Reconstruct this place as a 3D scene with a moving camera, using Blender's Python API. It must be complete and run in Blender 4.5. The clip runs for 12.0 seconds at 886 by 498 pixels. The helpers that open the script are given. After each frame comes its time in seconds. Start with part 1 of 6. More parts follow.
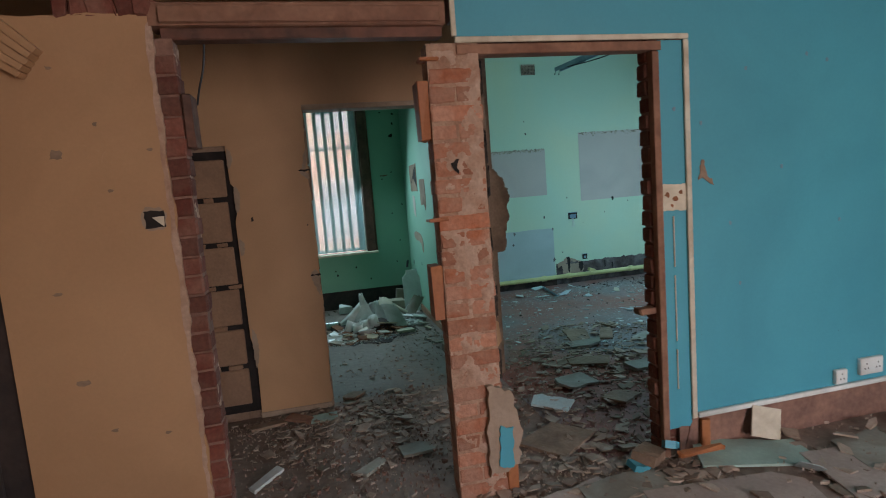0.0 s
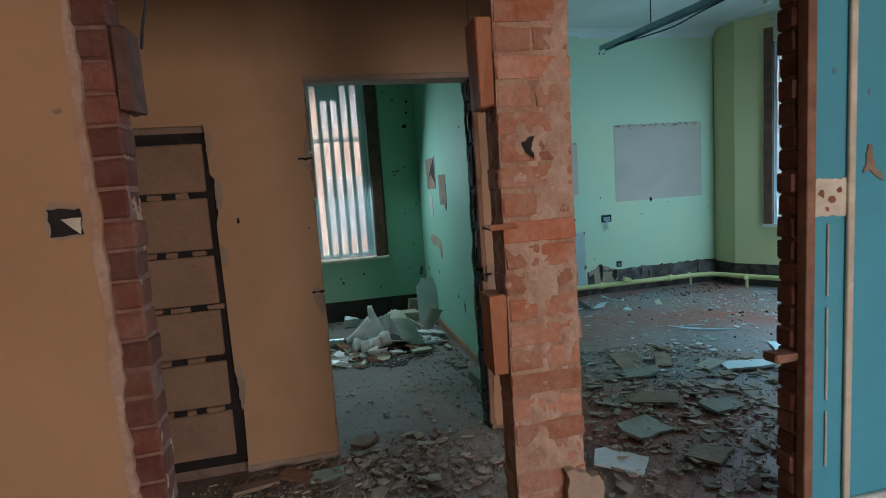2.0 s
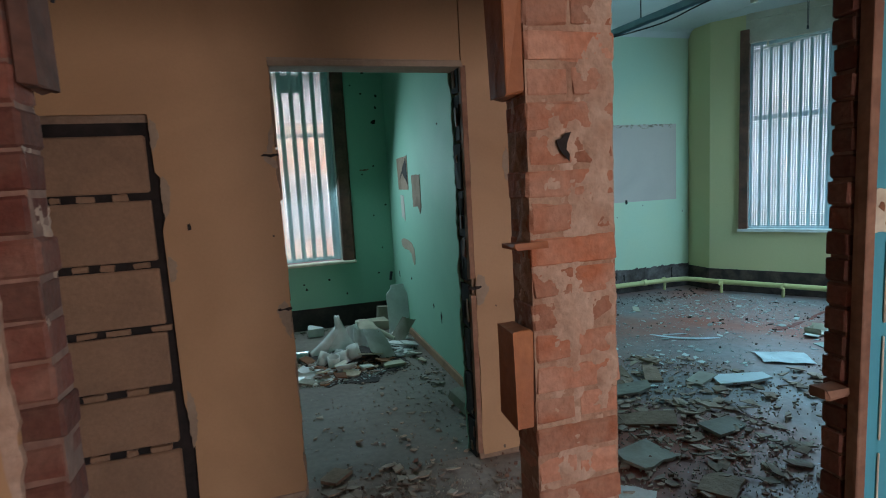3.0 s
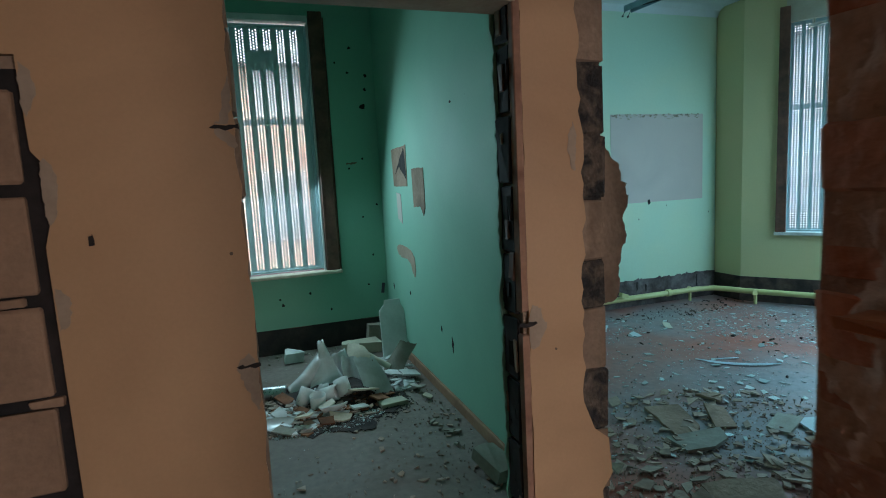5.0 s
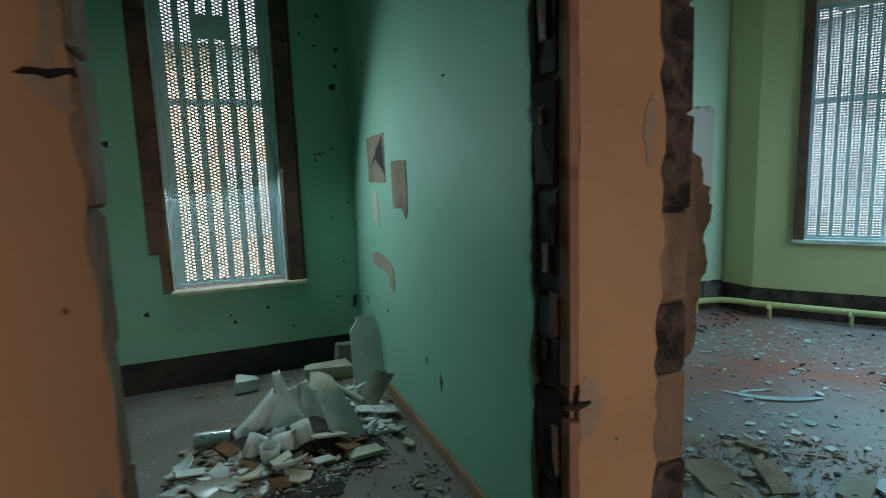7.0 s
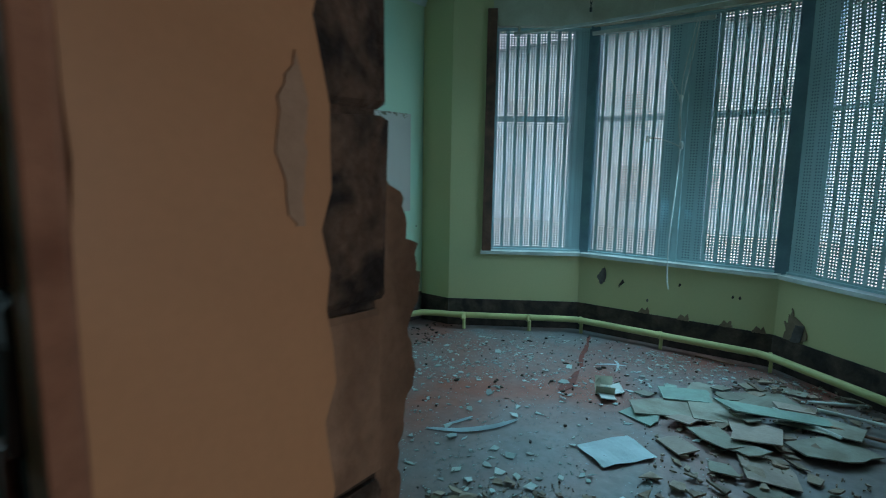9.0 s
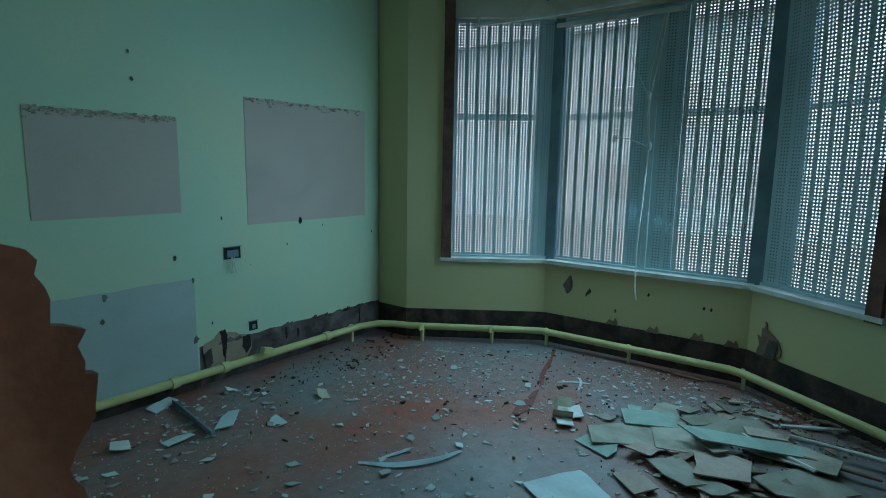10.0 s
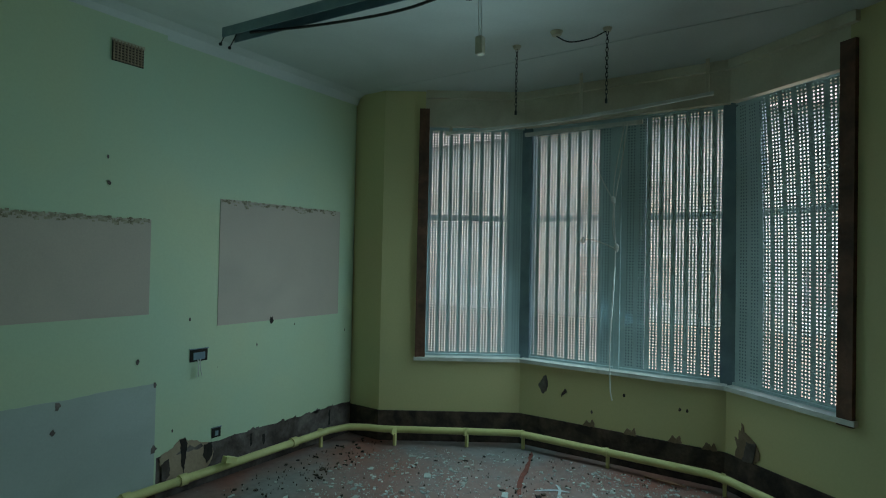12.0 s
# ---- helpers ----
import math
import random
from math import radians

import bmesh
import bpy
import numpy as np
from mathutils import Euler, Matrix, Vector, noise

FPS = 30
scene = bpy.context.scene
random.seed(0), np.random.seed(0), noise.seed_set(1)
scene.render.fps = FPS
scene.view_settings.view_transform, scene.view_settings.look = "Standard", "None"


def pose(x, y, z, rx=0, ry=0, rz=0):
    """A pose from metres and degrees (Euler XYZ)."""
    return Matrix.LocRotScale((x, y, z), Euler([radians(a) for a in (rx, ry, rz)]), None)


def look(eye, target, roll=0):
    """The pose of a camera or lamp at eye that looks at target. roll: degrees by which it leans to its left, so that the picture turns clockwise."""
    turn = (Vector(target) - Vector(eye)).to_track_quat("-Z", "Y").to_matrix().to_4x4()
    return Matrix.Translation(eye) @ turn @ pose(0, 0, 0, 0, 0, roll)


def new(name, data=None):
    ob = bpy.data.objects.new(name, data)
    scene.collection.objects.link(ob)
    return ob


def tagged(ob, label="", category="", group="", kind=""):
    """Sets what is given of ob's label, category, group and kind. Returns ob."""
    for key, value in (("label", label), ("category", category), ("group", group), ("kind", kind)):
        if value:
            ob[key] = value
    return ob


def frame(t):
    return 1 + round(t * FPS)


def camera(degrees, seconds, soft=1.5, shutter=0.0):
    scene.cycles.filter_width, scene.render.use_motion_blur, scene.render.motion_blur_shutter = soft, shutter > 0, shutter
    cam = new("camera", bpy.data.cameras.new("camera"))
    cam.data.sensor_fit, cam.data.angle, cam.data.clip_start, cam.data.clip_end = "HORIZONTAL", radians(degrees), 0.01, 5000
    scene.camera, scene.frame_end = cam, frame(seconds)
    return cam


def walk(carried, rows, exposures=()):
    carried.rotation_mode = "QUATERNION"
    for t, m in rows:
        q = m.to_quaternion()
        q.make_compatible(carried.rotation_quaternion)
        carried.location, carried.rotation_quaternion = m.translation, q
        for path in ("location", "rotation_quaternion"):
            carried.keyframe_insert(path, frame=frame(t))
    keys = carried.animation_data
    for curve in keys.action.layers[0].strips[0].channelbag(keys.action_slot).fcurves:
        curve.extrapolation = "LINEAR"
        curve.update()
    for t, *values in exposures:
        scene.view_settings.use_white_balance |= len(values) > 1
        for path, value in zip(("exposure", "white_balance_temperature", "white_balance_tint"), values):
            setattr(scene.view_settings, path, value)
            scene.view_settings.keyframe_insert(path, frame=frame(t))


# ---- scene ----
cam = camera(78.2, 12.0, soft=1.0, shutter=0.35)
PATH = [
    (0, (0.012, 0.008, 1.483), (0.458, 1.944, 1.254), -4.5),
    (0.5, (-0.038, 0.203, 1.474), (0.382, 2.146, 1.253), -4.1),
    (1, (-0.096, 0.389, 1.473), (0.325, 2.332, 1.25), -3.7),
    (1.5, (-0.04, 0.621, 1.461), (0.391, 2.561, 1.234), -3.7),
    (2, (0.014, 0.782, 1.468), (0.45, 2.72, 1.24), -3.9),
    (2.5, (-0.005, 0.959, 1.48), (0.467, 2.889, 1.254), -3.6),
    (2.7, (-0.024, 1.029, 1.496), (0.491, 2.947, 1.264), -3.4),
    (4.3, (-0.003, 1.682, 1.478), (0.709, 3.535, 1.228), -3.0),
    (4.5, (0.008, 1.789, 1.484), (0.688, 3.653, 1.235), -3.0),
    (5, (0.024, 1.986, 1.475), (0.679, 3.86, 1.227), -3.0),
    (5.5, (0.101, 2.17, 1.48), (0.741, 4.049, 1.233), -3.1),
    (6, (0.112, 2.332, 1.479), (0.738, 4.216, 1.234), -2.9),
    (6.5, (0.143, 2.595, 1.457), (0.762, 4.48, 1.204), -2.7),
    (7, (0.192, 2.653, 1.488), (0.934, 4.49, 1.216), -2.0),
    (7.5, (0.429, 2.772, 1.506), (1.382, 4.506, 1.216), -1.5),
    (7.7, (0.506, 2.835, 1.497), (1.559, 4.511, 1.213), -1.5),
    (9.3, (0.915, 3.19, 1.555), (2.499, 4.376, 1.262), 1.2),
    (9.5, (1.06, 3.133, 1.561), (2.631, 4.334, 1.264), 1.0),
    (10, (1.184, 3.151, 1.587), (2.766, 4.337, 1.285), 1.0),
    (10.5, (1.195, 3.151, 1.603), (2.793, 4.319, 1.319), 1.0),
    (11, (1.191, 3.145, 1.627), (2.812, 4.295, 1.407), 1.2),
    (11.5, (1.177, 3.138, 1.652), (2.823, 4.272, 1.578), 1.2),
    (12, (1.179, 3.139, 1.66), (2.829, 4.269, 1.688), 1.2),
]
walk(cam, [(t, look(eye, target, roll)) for t, eye, target, roll in PATH],
     exposures=[(0.0, 4.2, 6200, 17), (2.5, 4.25, 6150, 18), (5.0, 4.3, 5900, 11), (6.5, 4.17, 6250, 12), (7.7, 4.02, 6750, 14),
                (9.3, 3.56, 5800, 8), (10.5, 3.46, 6300, 11), (11.5, 3.38, 6950, 13), (12.0, 3.3, 7500, 15)])

# ---- world and light ----
world = bpy.data.worlds.new("overcast_sky")
scene.world = world
world.use_nodes = True
wn = world.node_tree
sky = wn.nodes.new("ShaderNodeTexSky")
sky.sky_type, sky.sun_disc = "NISHITA", False
sky.sun_elevation, sky.sun_rotation = radians(52), radians(210)
sky.air_density, sky.dust_density = 1.0, 3.5
wn.links.new(sky.outputs["Color"], wn.nodes["Background"].inputs["Color"])
wn.nodes["Background"].inputs["Strength"].default_value = 0.05

sun = new("sun", bpy.data.lights.new("sun", "SUN"))
sun.data.energy, sun.data.angle, sun.data.color = 0.42, radians(12), (1.0, 0.95, 0.88)
sun.matrix_world = look((0, 0, 30), (11, 19, 30 - 28))


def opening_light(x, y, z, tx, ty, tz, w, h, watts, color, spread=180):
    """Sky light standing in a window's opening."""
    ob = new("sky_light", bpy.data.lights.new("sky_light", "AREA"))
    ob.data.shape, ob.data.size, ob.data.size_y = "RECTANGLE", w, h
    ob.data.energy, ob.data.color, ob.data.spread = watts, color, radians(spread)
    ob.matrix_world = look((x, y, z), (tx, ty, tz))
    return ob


# assumed window behind the walker, never in view; added to light front room and passage
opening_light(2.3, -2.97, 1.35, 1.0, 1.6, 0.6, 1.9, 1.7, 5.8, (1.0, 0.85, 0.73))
# daylight in the bay's three sides and in the narrow window
COOL = (0.47, 0.86, 1.0)
opening_light(5.27, 4.44, 1.75, 2.6, 4.95, 0.35, 1.4, 1.3, 2.0, COOL, 158)
opening_light(5.03, 5.47, 1.75, 2.6, 3.95, 0.35, 0.7, 1.3, 0.75, COOL, 158)
opening_light(5.05, 3.38, 1.75, 2.8, 5.50, 0.60, 0.7, 1.3, 0.7, COOL, 160)
opening_light(0.23, 6.55, 1.75, 0.36, 5.00, 0.70, 0.68, 0.9, 0.95, (0.66, 0.95, 1.0), 165)

# ---- materials ----
F = 0.08          # floor level
TOP = 3.09        # ceiling level


def mat(name, base, second=None, rough=0.8, big=1.5, fine=60.0, amount=0.35, bump=0.25, spots=None, spot_scale=9.0,
        spot_size=0.12, metal=0.0, spread=0.0, bump_scale=None, spec=0.4, hue=0.0):
    """A worn surface: two tones in large patches, fine grain, optional specks, relief."""
    m = bpy.data.materials.new(name)
    m.use_nodes = True
    nt = m.node_tree
    n, l = nt.nodes, nt.links
    bsdf = n["Principled BSDF"]
    co = n.new("ShaderNodeNewGeometry").outputs["Position"]
    second = second or tuple(c * 0.7 for c in base)

    def noise_tex(scale, detail=6.0, distort=0.0):
        t = n.new("ShaderNodeTexNoise")
        t.inputs["Scale"].default_value, t.inputs["Detail"].default_value = scale, detail
        t.inputs["Distortion"].default_value = distort
        l.new(co, t.inputs["Vector"])
        return t.outputs["Fac"]

    def ramp(value, a, b):
        r = n.new("ShaderNodeMapRange")
        r.inputs["From Min"].default_value, r.inputs["From Max"].default_value = a, b
        l.new(value, r.inputs["Value"])
        return r.outputs["Result"]

    def mix(fac, a, b, blend="MIX"):
        x = n.new("ShaderNodeMix")
        x.data_type, x.blend_type = "RGBA", blend
        for sock, v in ((x.inputs[0], fac), (x.inputs[6], a), (x.inputs[7], b)):
            if isinstance(v, (int, float)):
                sock.default_value = v
            elif isinstance(v, tuple):
                sock.default_value = (*v, 1)
            else:
                l.new(v, sock)
        return x.outputs[2]

    patch = ramp(noise_tex(big, 8.0, 0.6), 0.38, 0.66)
    col = mix(patch, base, second)
    grain = noise_tex(fine, 5.0)
    g = n.new("ShaderNodeMapRange")
    g.inputs["To Min"].default_value, g.inputs["To Max"].default_value = 1 - amount, 1 + amount
    l.new(grain, g.inputs["Value"])
    gc = n.new("ShaderNodeCombineColor")
    for k in range(3):
        l.new(g.outputs["Result"], gc.inputs[k])
    col = mix(1.0, col, gc.outputs[0], "MULTIPLY")
    if spread:
        info = n.new("ShaderNodeObjectInfo").outputs["Random"]
        isl = n.new("ShaderNodeNewGeometry").outputs["Random Per Island"]
        a = n.new("ShaderNodeMath")
        a.operation = "ADD"
        l.new(info, a.inputs[0]), l.new(isl, a.inputs[1])
        fr = n.new("ShaderNodeMath")
        fr.operation = "FRACT"
        l.new(a.outputs[0], fr.inputs[0])
        hs = n.new("ShaderNodeHueSaturation")
        v = n.new("ShaderNodeMapRange")
        v.inputs["To Min"].default_value, v.inputs["To Max"].default_value = 1 - spread, 1 + spread
        l.new(fr.outputs[0], v.inputs["Value"])
        l.new(v.outputs["Result"], hs.inputs["Value"])
        if hue:
            h = n.new("ShaderNodeMapRange")
            h.inputs["To Min"].default_value, h.inputs["To Max"].default_value = 0.5 - hue, 0.5 + hue
            l.new(fr.outputs[0], h.inputs["Value"])
            l.new(h.outputs["Result"], hs.inputs["Hue"])
        l.new(col, hs.inputs["Color"])
        col = hs.outputs["Color"]
    if spots:
        v = n.new("ShaderNodeTexVoronoi")
        v.inputs["Scale"].default_value = spot_scale
        v.inputs["Randomness"].default_value = 1.0
        wob = n.new("ShaderNodeTexNoise")
        wob.inputs["Scale"].default_value = spot_scale * 5
        l.new(co, wob.inputs["Vector"])
        wm = n.new("ShaderNodeMix")
        wm.data_type = "RGBA"
        wm.inputs[0].default_value = 0.02
        l.new(co, wm.inputs[6]), l.new(wob.outputs["Color"], wm.inputs[7])
        l.new(wm.outputs[2], v.inputs["Vector"])
        rnd = n.new("ShaderNodeSeparateColor")
        l.new(v.outputs["Color"], rnd.inputs[0])
        size = n.new("ShaderNodeMath")
        size.operation = "MULTIPLY"
        sq = n.new("ShaderNodeMath")
        sq.operation = "POWER"
        sq.inputs[1].default_value = 5.0
        l.new(rnd.outputs[0], sq.inputs[0])
        l.new(sq.outputs[0], size.inputs[0])
        size.inputs[1].default_value = spot_size
        less = n.new("ShaderNodeMath")
        less.operation = "LESS_THAN"
        l.new(v.outputs["Distance"], less.inputs[0]), l.new(size.outputs[0], less.inputs[1])
        col = mix(less.outputs[0], col, spots)
    l.new(col, bsdf.inputs["Base Color"])
    r = n.new("ShaderNodeMapRange")
    r.inputs["To Min"].default_value, r.inputs["To Max"].default_value = max(rough - 0.15, 0.05), min(rough + 0.15, 1)
    l.new(noise_tex(big * 4), r.inputs["Value"])
    l.new(r.outputs["Result"], bsdf.inputs["Roughness"])
    bsdf.inputs["Metallic"].default_value = metal
    bsdf.inputs["Specular IOR Level"].default_value = spec
    if bump:
        b = n.new("ShaderNodeBump")
        b.inputs["Strength"].default_value, b.inputs["Distance"].default_value = bump, 0.01
        l.new(noise_tex(bump_scale or fine * 0.5, 8.0), b.inputs["Height"])
        l.new(b.outputs["Normal"], bsdf.inputs["Normal"])
    return m


M_BEIGE = mat("beige_plaster_paint", (0.47, 0.28, 0.148), (0.385, 0.22, 0.115), 0.55, 1.3, 90, 0.06, 0.06, (0.12, 0.08, 0.05), 5.0, 0.045)
M_BLUE = mat("blue_wall_paint", (0.07, 0.33, 0.42), (0.06, 0.285, 0.37), 0.5, 1.1, 70, 0.05, 0.10, (0.03, 0.10, 0.13), 5.0, 0.05, bump_scale=14)
M_GREEN = mat("turquoise_green_paint", (0.25, 0.48, 0.35), (0.22, 0.43, 0.32), 0.68, 1.0, 80, 0.05, 0.06, (0.012, 0.02, 0.016), 6.0, 0.075)
M_PALE = mat("pale_mint_paint", (0.44, 0.60, 0.46), (0.52, 0.60, 0.41), 0.55, 0.7, 80, 0.05, 0.06, (0.10, 0.12, 0.10), 5.0, 0.04)
M_OLIVE = mat("yellow_green_paint", (0.62, 0.55, 0.30), (0.56, 0.54, 0.31), 0.55, 0.8, 80, 0.05, 0.08, (0.14, 0.13, 0.07), 5.0, 0.05)
M_BOARD = mat("unpainted_board_patch", (0.50, 0.42, 0.37), (0.45, 0.38, 0.34), 0.7, 2.0, 120, 0.07, 0.05)
M_PANEL = mat("faded_blue_panel", (0.40, 0.47, 0.46), (0.36, 0.42, 0.41), 0.6, 2.0, 90, 0.06, 0.05, (0.08, 0.08, 0.07), 5.0, 0.05)
M_CEIL = mat("grey_white_ceiling", (0.60, 0.66, 0.66), (0.50, 0.55, 0.55), 0.8, 0.8, 60, 0.06, 0.06)
M_BRICK = mat("weathered_red_brick", (0.15, 0.045, 0.03), (0.18, 0.085, 0.06), 0.92, 7, 70, 0.4, 0.8, spread=0.3, bump_scale=40)
M_BRICKDUST = mat("mortar_smeared_brick", (0.38, 0.20, 0.135), (0.34, 0.12, 0.06), 0.9, 8, 55, 0.35, 1.0, (0.43, 0.27, 0.19), 19.0, 0.25, spread=0.28, bump_scale=35)
M_SMEAR = mat("dragged_lime_mortar", (0.46, 0.32, 0.24), (0.38, 0.23, 0.16), 0.95, 11, 70, 0.25, 0.8, bump_scale=45)
M_MORTAR = mat("old_lime_mortar", (0.40, 0.26, 0.18), (0.30, 0.16, 0.105), 0.95, 9, 80, 0.3, 0.9, bump_scale=45)
M_RENDER = mat("bare_brown_render", (0.27, 0.15, 0.11), (0.16, 0.09, 0.07), 0.95, 4, 40, 0.4, 0.8, bump_scale=25)
M_DARKBASE = mat("dark_exposed_wall_base", (0.06, 0.042, 0.04), (0.17, 0.145, 0.14), 0.95, 6, 40, 0.4, 0.8, bump_scale=22)
M_BAYBASE = mat("dark_brown_bared_base", (0.035, 0.024, 0.022), (0.10, 0.065, 0.055), 0.95, 7, 40, 0.4, 0.8, bump_scale=22)
M_BLACKBASE = mat("black_tarred_base_and_dark_doorway", (0.022, 0.018, 0.018), (0.05, 0.035, 0.03), 0.7, 5, 40, 0.4, 0.6, bump_scale=22)
M_BREEZE = mat("sooty_breeze_block", (0.018, 0.016, 0.016), (0.13, 0.095, 0.07), 0.95, 17, 90, 0.5, 1.0, bump_scale=60)
M_BLOCK = mat("brown_dusted_block", (0.31, 0.19, 0.12), (0.25, 0.155, 0.10), 0.9, 5, 70, 0.2, 0.5, spread=0.06)
M_PLASTER = mat("torn_brown_plaster", (0.29, 0.20, 0.14), (0.19, 0.125, 0.085), 0.95, 6, 60, 0.25, 0.7)
M_SCAR = mat("filler_scar", (0.36, 0.27, 0.20), (0.30, 0.22, 0.16), 0.9, 8, 60, 0.15, 0.4)
M_WOOD = mat("orange_stained_timber", (0.36, 0.13, 0.045), (0.26, 0.085, 0.035), 0.6, 4, 50, 0.25, 0.3)
M_OLDWOOD = mat("dusty_old_timber", (0.29, 0.155, 0.10), (0.18, 0.085, 0.055), 0.85, 5, 40, 0.3, 0.5)
M_DARKWOOD = mat("dark_brown_timber", (0.17, 0.075, 0.05), (0.075, 0.038, 0.028), 0.7, 6, 40, 0.3, 0.5)
# near-black for blocks and chips; also paints the shade in holes and gaps
M_BLACK = mat("near_black_tone_and_gap_shade", (0.012, 0.010, 0.010), (0.03, 0.022, 0.02), 0.95, 8, 50, 0.3, 0.3)
M_TRIM = mat("cream_trim_paint", (0.62, 0.56, 0.44), (0.45, 0.38, 0.28), 0.6, 8, 60, 0.12, 0.2)
M_WHITE = mat("dirty_white_paint", (0.70, 0.72, 0.70), (0.50, 0.52, 0.50), 0.5, 5, 50, 0.1, 0.15)
M_SCREEN = mat("galvanised_steel_sheet", (0.46, 0.62, 0.66), (0.40, 0.55, 0.59), 0.5, 3, 60, 0.10, 0.05, metal=0.1)
M_PIPE = mat("cream_painted_pipe", (0.60, 0.57, 0.26), (0.52, 0.48, 0.22), 0.4, 5, 60, 0.08, 0.1)
M_FLOOR = mat("dusty_concrete_floor", (0.29, 0.22, 0.18), (0.23, 0.155, 0.12), 0.8, 1.7, 25, 0.4, 0.6, (0.38, 0.32, 0.27), 26.0, 0.17, bump_scale=20)
M_ROOMFLOOR = mat("worn_red_painted_floor", (0.20, 0.19, 0.195), (0.29, 0.09, 0.06), 0.50, 0.9, 20, 0.35, 0.30, (0.34, 0.40, 0.42), 34.0, 0.22, bump_scale=18)
M_CHIP = mat("plaster_rubble", (0.37, 0.29, 0.23), (0.27, 0.19, 0.145), 0.92, 9, 60, 0.25, 0.5, spread=0.35)
M_CHIPBLUE = mat("pale_paint_flakes", (0.42, 0.52, 0.52), (0.46, 0.48, 0.46), 0.7, 9, 60, 0.2, 0.3, spread=0.4)
M_BOARDLOOSE = mat("broken_plasterboard", (0.34, 0.33, 0.28), (0.24, 0.21, 0.17), 0.9, 5, 60, 0.15, 0.3, spread=0.25)
M_MINTLOOSE = mat("mint_painted_plaster", (0.32, 0.44, 0.38), (0.25, 0.32, 0.28), 0.7, 5, 60, 0.12, 0.2, spread=0.15)
M_PAPER = mat("crumpled_pale_paper", (0.62, 0.72, 0.76), (0.52, 0.62, 0.66), 0.8, 4, 60, 0.05, 0.2)
M_CERAMIC = mat("white_glazed_ceramic", (0.66, 0.68, 0.68), (0.46, 0.46, 0.44), 0.22, 6, 40, 0.08, 0.05, (0.16, 0.10, 0.06), 14.0, 0.16, spec=0.5)
M_BURNT = mat("burnt_ash", (0.02, 0.017, 0.016), (0.06, 0.045, 0.04), 0.95, 8, 40, 0.5, 0.8)
M_RUST = mat("rust_brown_scrap", (0.24, 0.10, 0.045), (0.14, 0.06, 0.03), 0.9, 8, 40, 0.3, 0.5, spread=0.3)
M_CABLE = mat("dark_cable", (0.03, 0.03, 0.035), None, 0.5, 5, 40, 0.1, 0.0)
M_CORD = mat("white_cord", (0.72, 0.74, 0.72), None, 0.6, 5, 40, 0.1, 0.0)
M_PLASTIC = mat("yellowed_plastic", (0.55, 0.52, 0.40), None, 0.45, 5, 40, 0.08, 0.0)
M_TRAY = mat("blue_grey_steel_channel", (0.20, 0.30, 0.36), (0.15, 0.22, 0.28), 0.4, 5, 50, 0.12, 0.05, metal=0.4)
M_TORNPAPER = mat("glue_and_torn_paper", (0.20, 0.16, 0.11), (0.46, 0.41, 0.33), 0.95, 30, 60, 0.2, 0.4)
M_SKIRT = mat("bare_wood_skirting", (0.34, 0.20, 0.12), (0.24, 0.13, 0.08), 0.8, 4, 40, 0.2, 0.3)
M_OUTBRICK = mat("red_brick_facade", (0.60, 0.52, 0.41), (0.50, 0.33, 0.24), 0.9, 2, 20, 0.2, 0.2)
M_OUTSTONE = mat("pale_grey_facade", (0.50, 0.60, 0.64), (0.50, 0.53, 0.50), 0.9, 2, 20, 0.2, 0.2)
M_GROUND = mat("pale_concrete_yard", (0.24, 0.235, 0.21), (0.20, 0.195, 0.175), 0.9, 1, 20, 0.2, 0.3)
M_SLATE = mat("weathered_slate_roofing", (0.30, 0.31, 0.32), None, 0.7, 3, 20, 0.2, 0.2)
M_GLASSDARK = mat("window_glass", (0.46, 0.48, 0.46), None, 0.08, 2, 20, 0.05, 0.0, spec=0.6)
M_COVE = mat("cream_stained_plaster", (0.66, 0.62, 0.52), (0.54, 0.49, 0.39), 0.8, 2.5, 60, 0.1, 0.15)
M_DUSTBOARD = mat("dusty_pink_board", (0.46, 0.37, 0.32), (0.37, 0.29, 0.25), 0.95, 4, 50, 0.2, 0.3)
M_GREYFLOOR = mat("dusty_grey_floor", (0.20, 0.175, 0.15), (0.15, 0.115, 0.09), 0.7, 1.6, 25, 0.35, 0.5, (0.36, 0.35, 0.33), 26.0, 0.15, bump_scale=20)


# ---- mesh helpers ----
def obj(name, bm, material, parent=None):
    me = bpy.data.meshes.new(name)
    bmesh.ops.recalc_face_normals(bm, faces=bm.faces)
    bm.to_mesh(me)
    bm.free()
    for m in material if isinstance(material, (list, tuple)) else [material]:
        me.materials.append(m)
    ob = new(name, me)
    ob.parent = parent
    return ob


def part(name, bm, material, parent, label=""):
    return tagged(obj(name, bm, material, parent), label)


def structure(name, bm, material, label, category):
    return tagged(obj(name, bm, material), label, category, kind="structure")


def thing(name, bm, material, label, category, group=""):
    return tagged(obj(name, bm, material), label, category, group)


def add_box(bm, x0, x1, y0, y1, z0, z1, m=None, index=0):
    vs = [bm.verts.new((x, y, z)) for z in (z0, z1) for y in (y0, y1) for x in (x0, x1)]
    if m is not None:
        for v in vs:
            v.co = m @ v.co
    for f in ((0, 2, 3, 1), (4, 5, 7, 6), (0, 1, 5, 4), (2, 6, 7, 3), (0, 4, 6, 2), (1, 3, 7, 5)):
        bm.faces.new([vs[i] for i in f]).material_index = index
    return vs


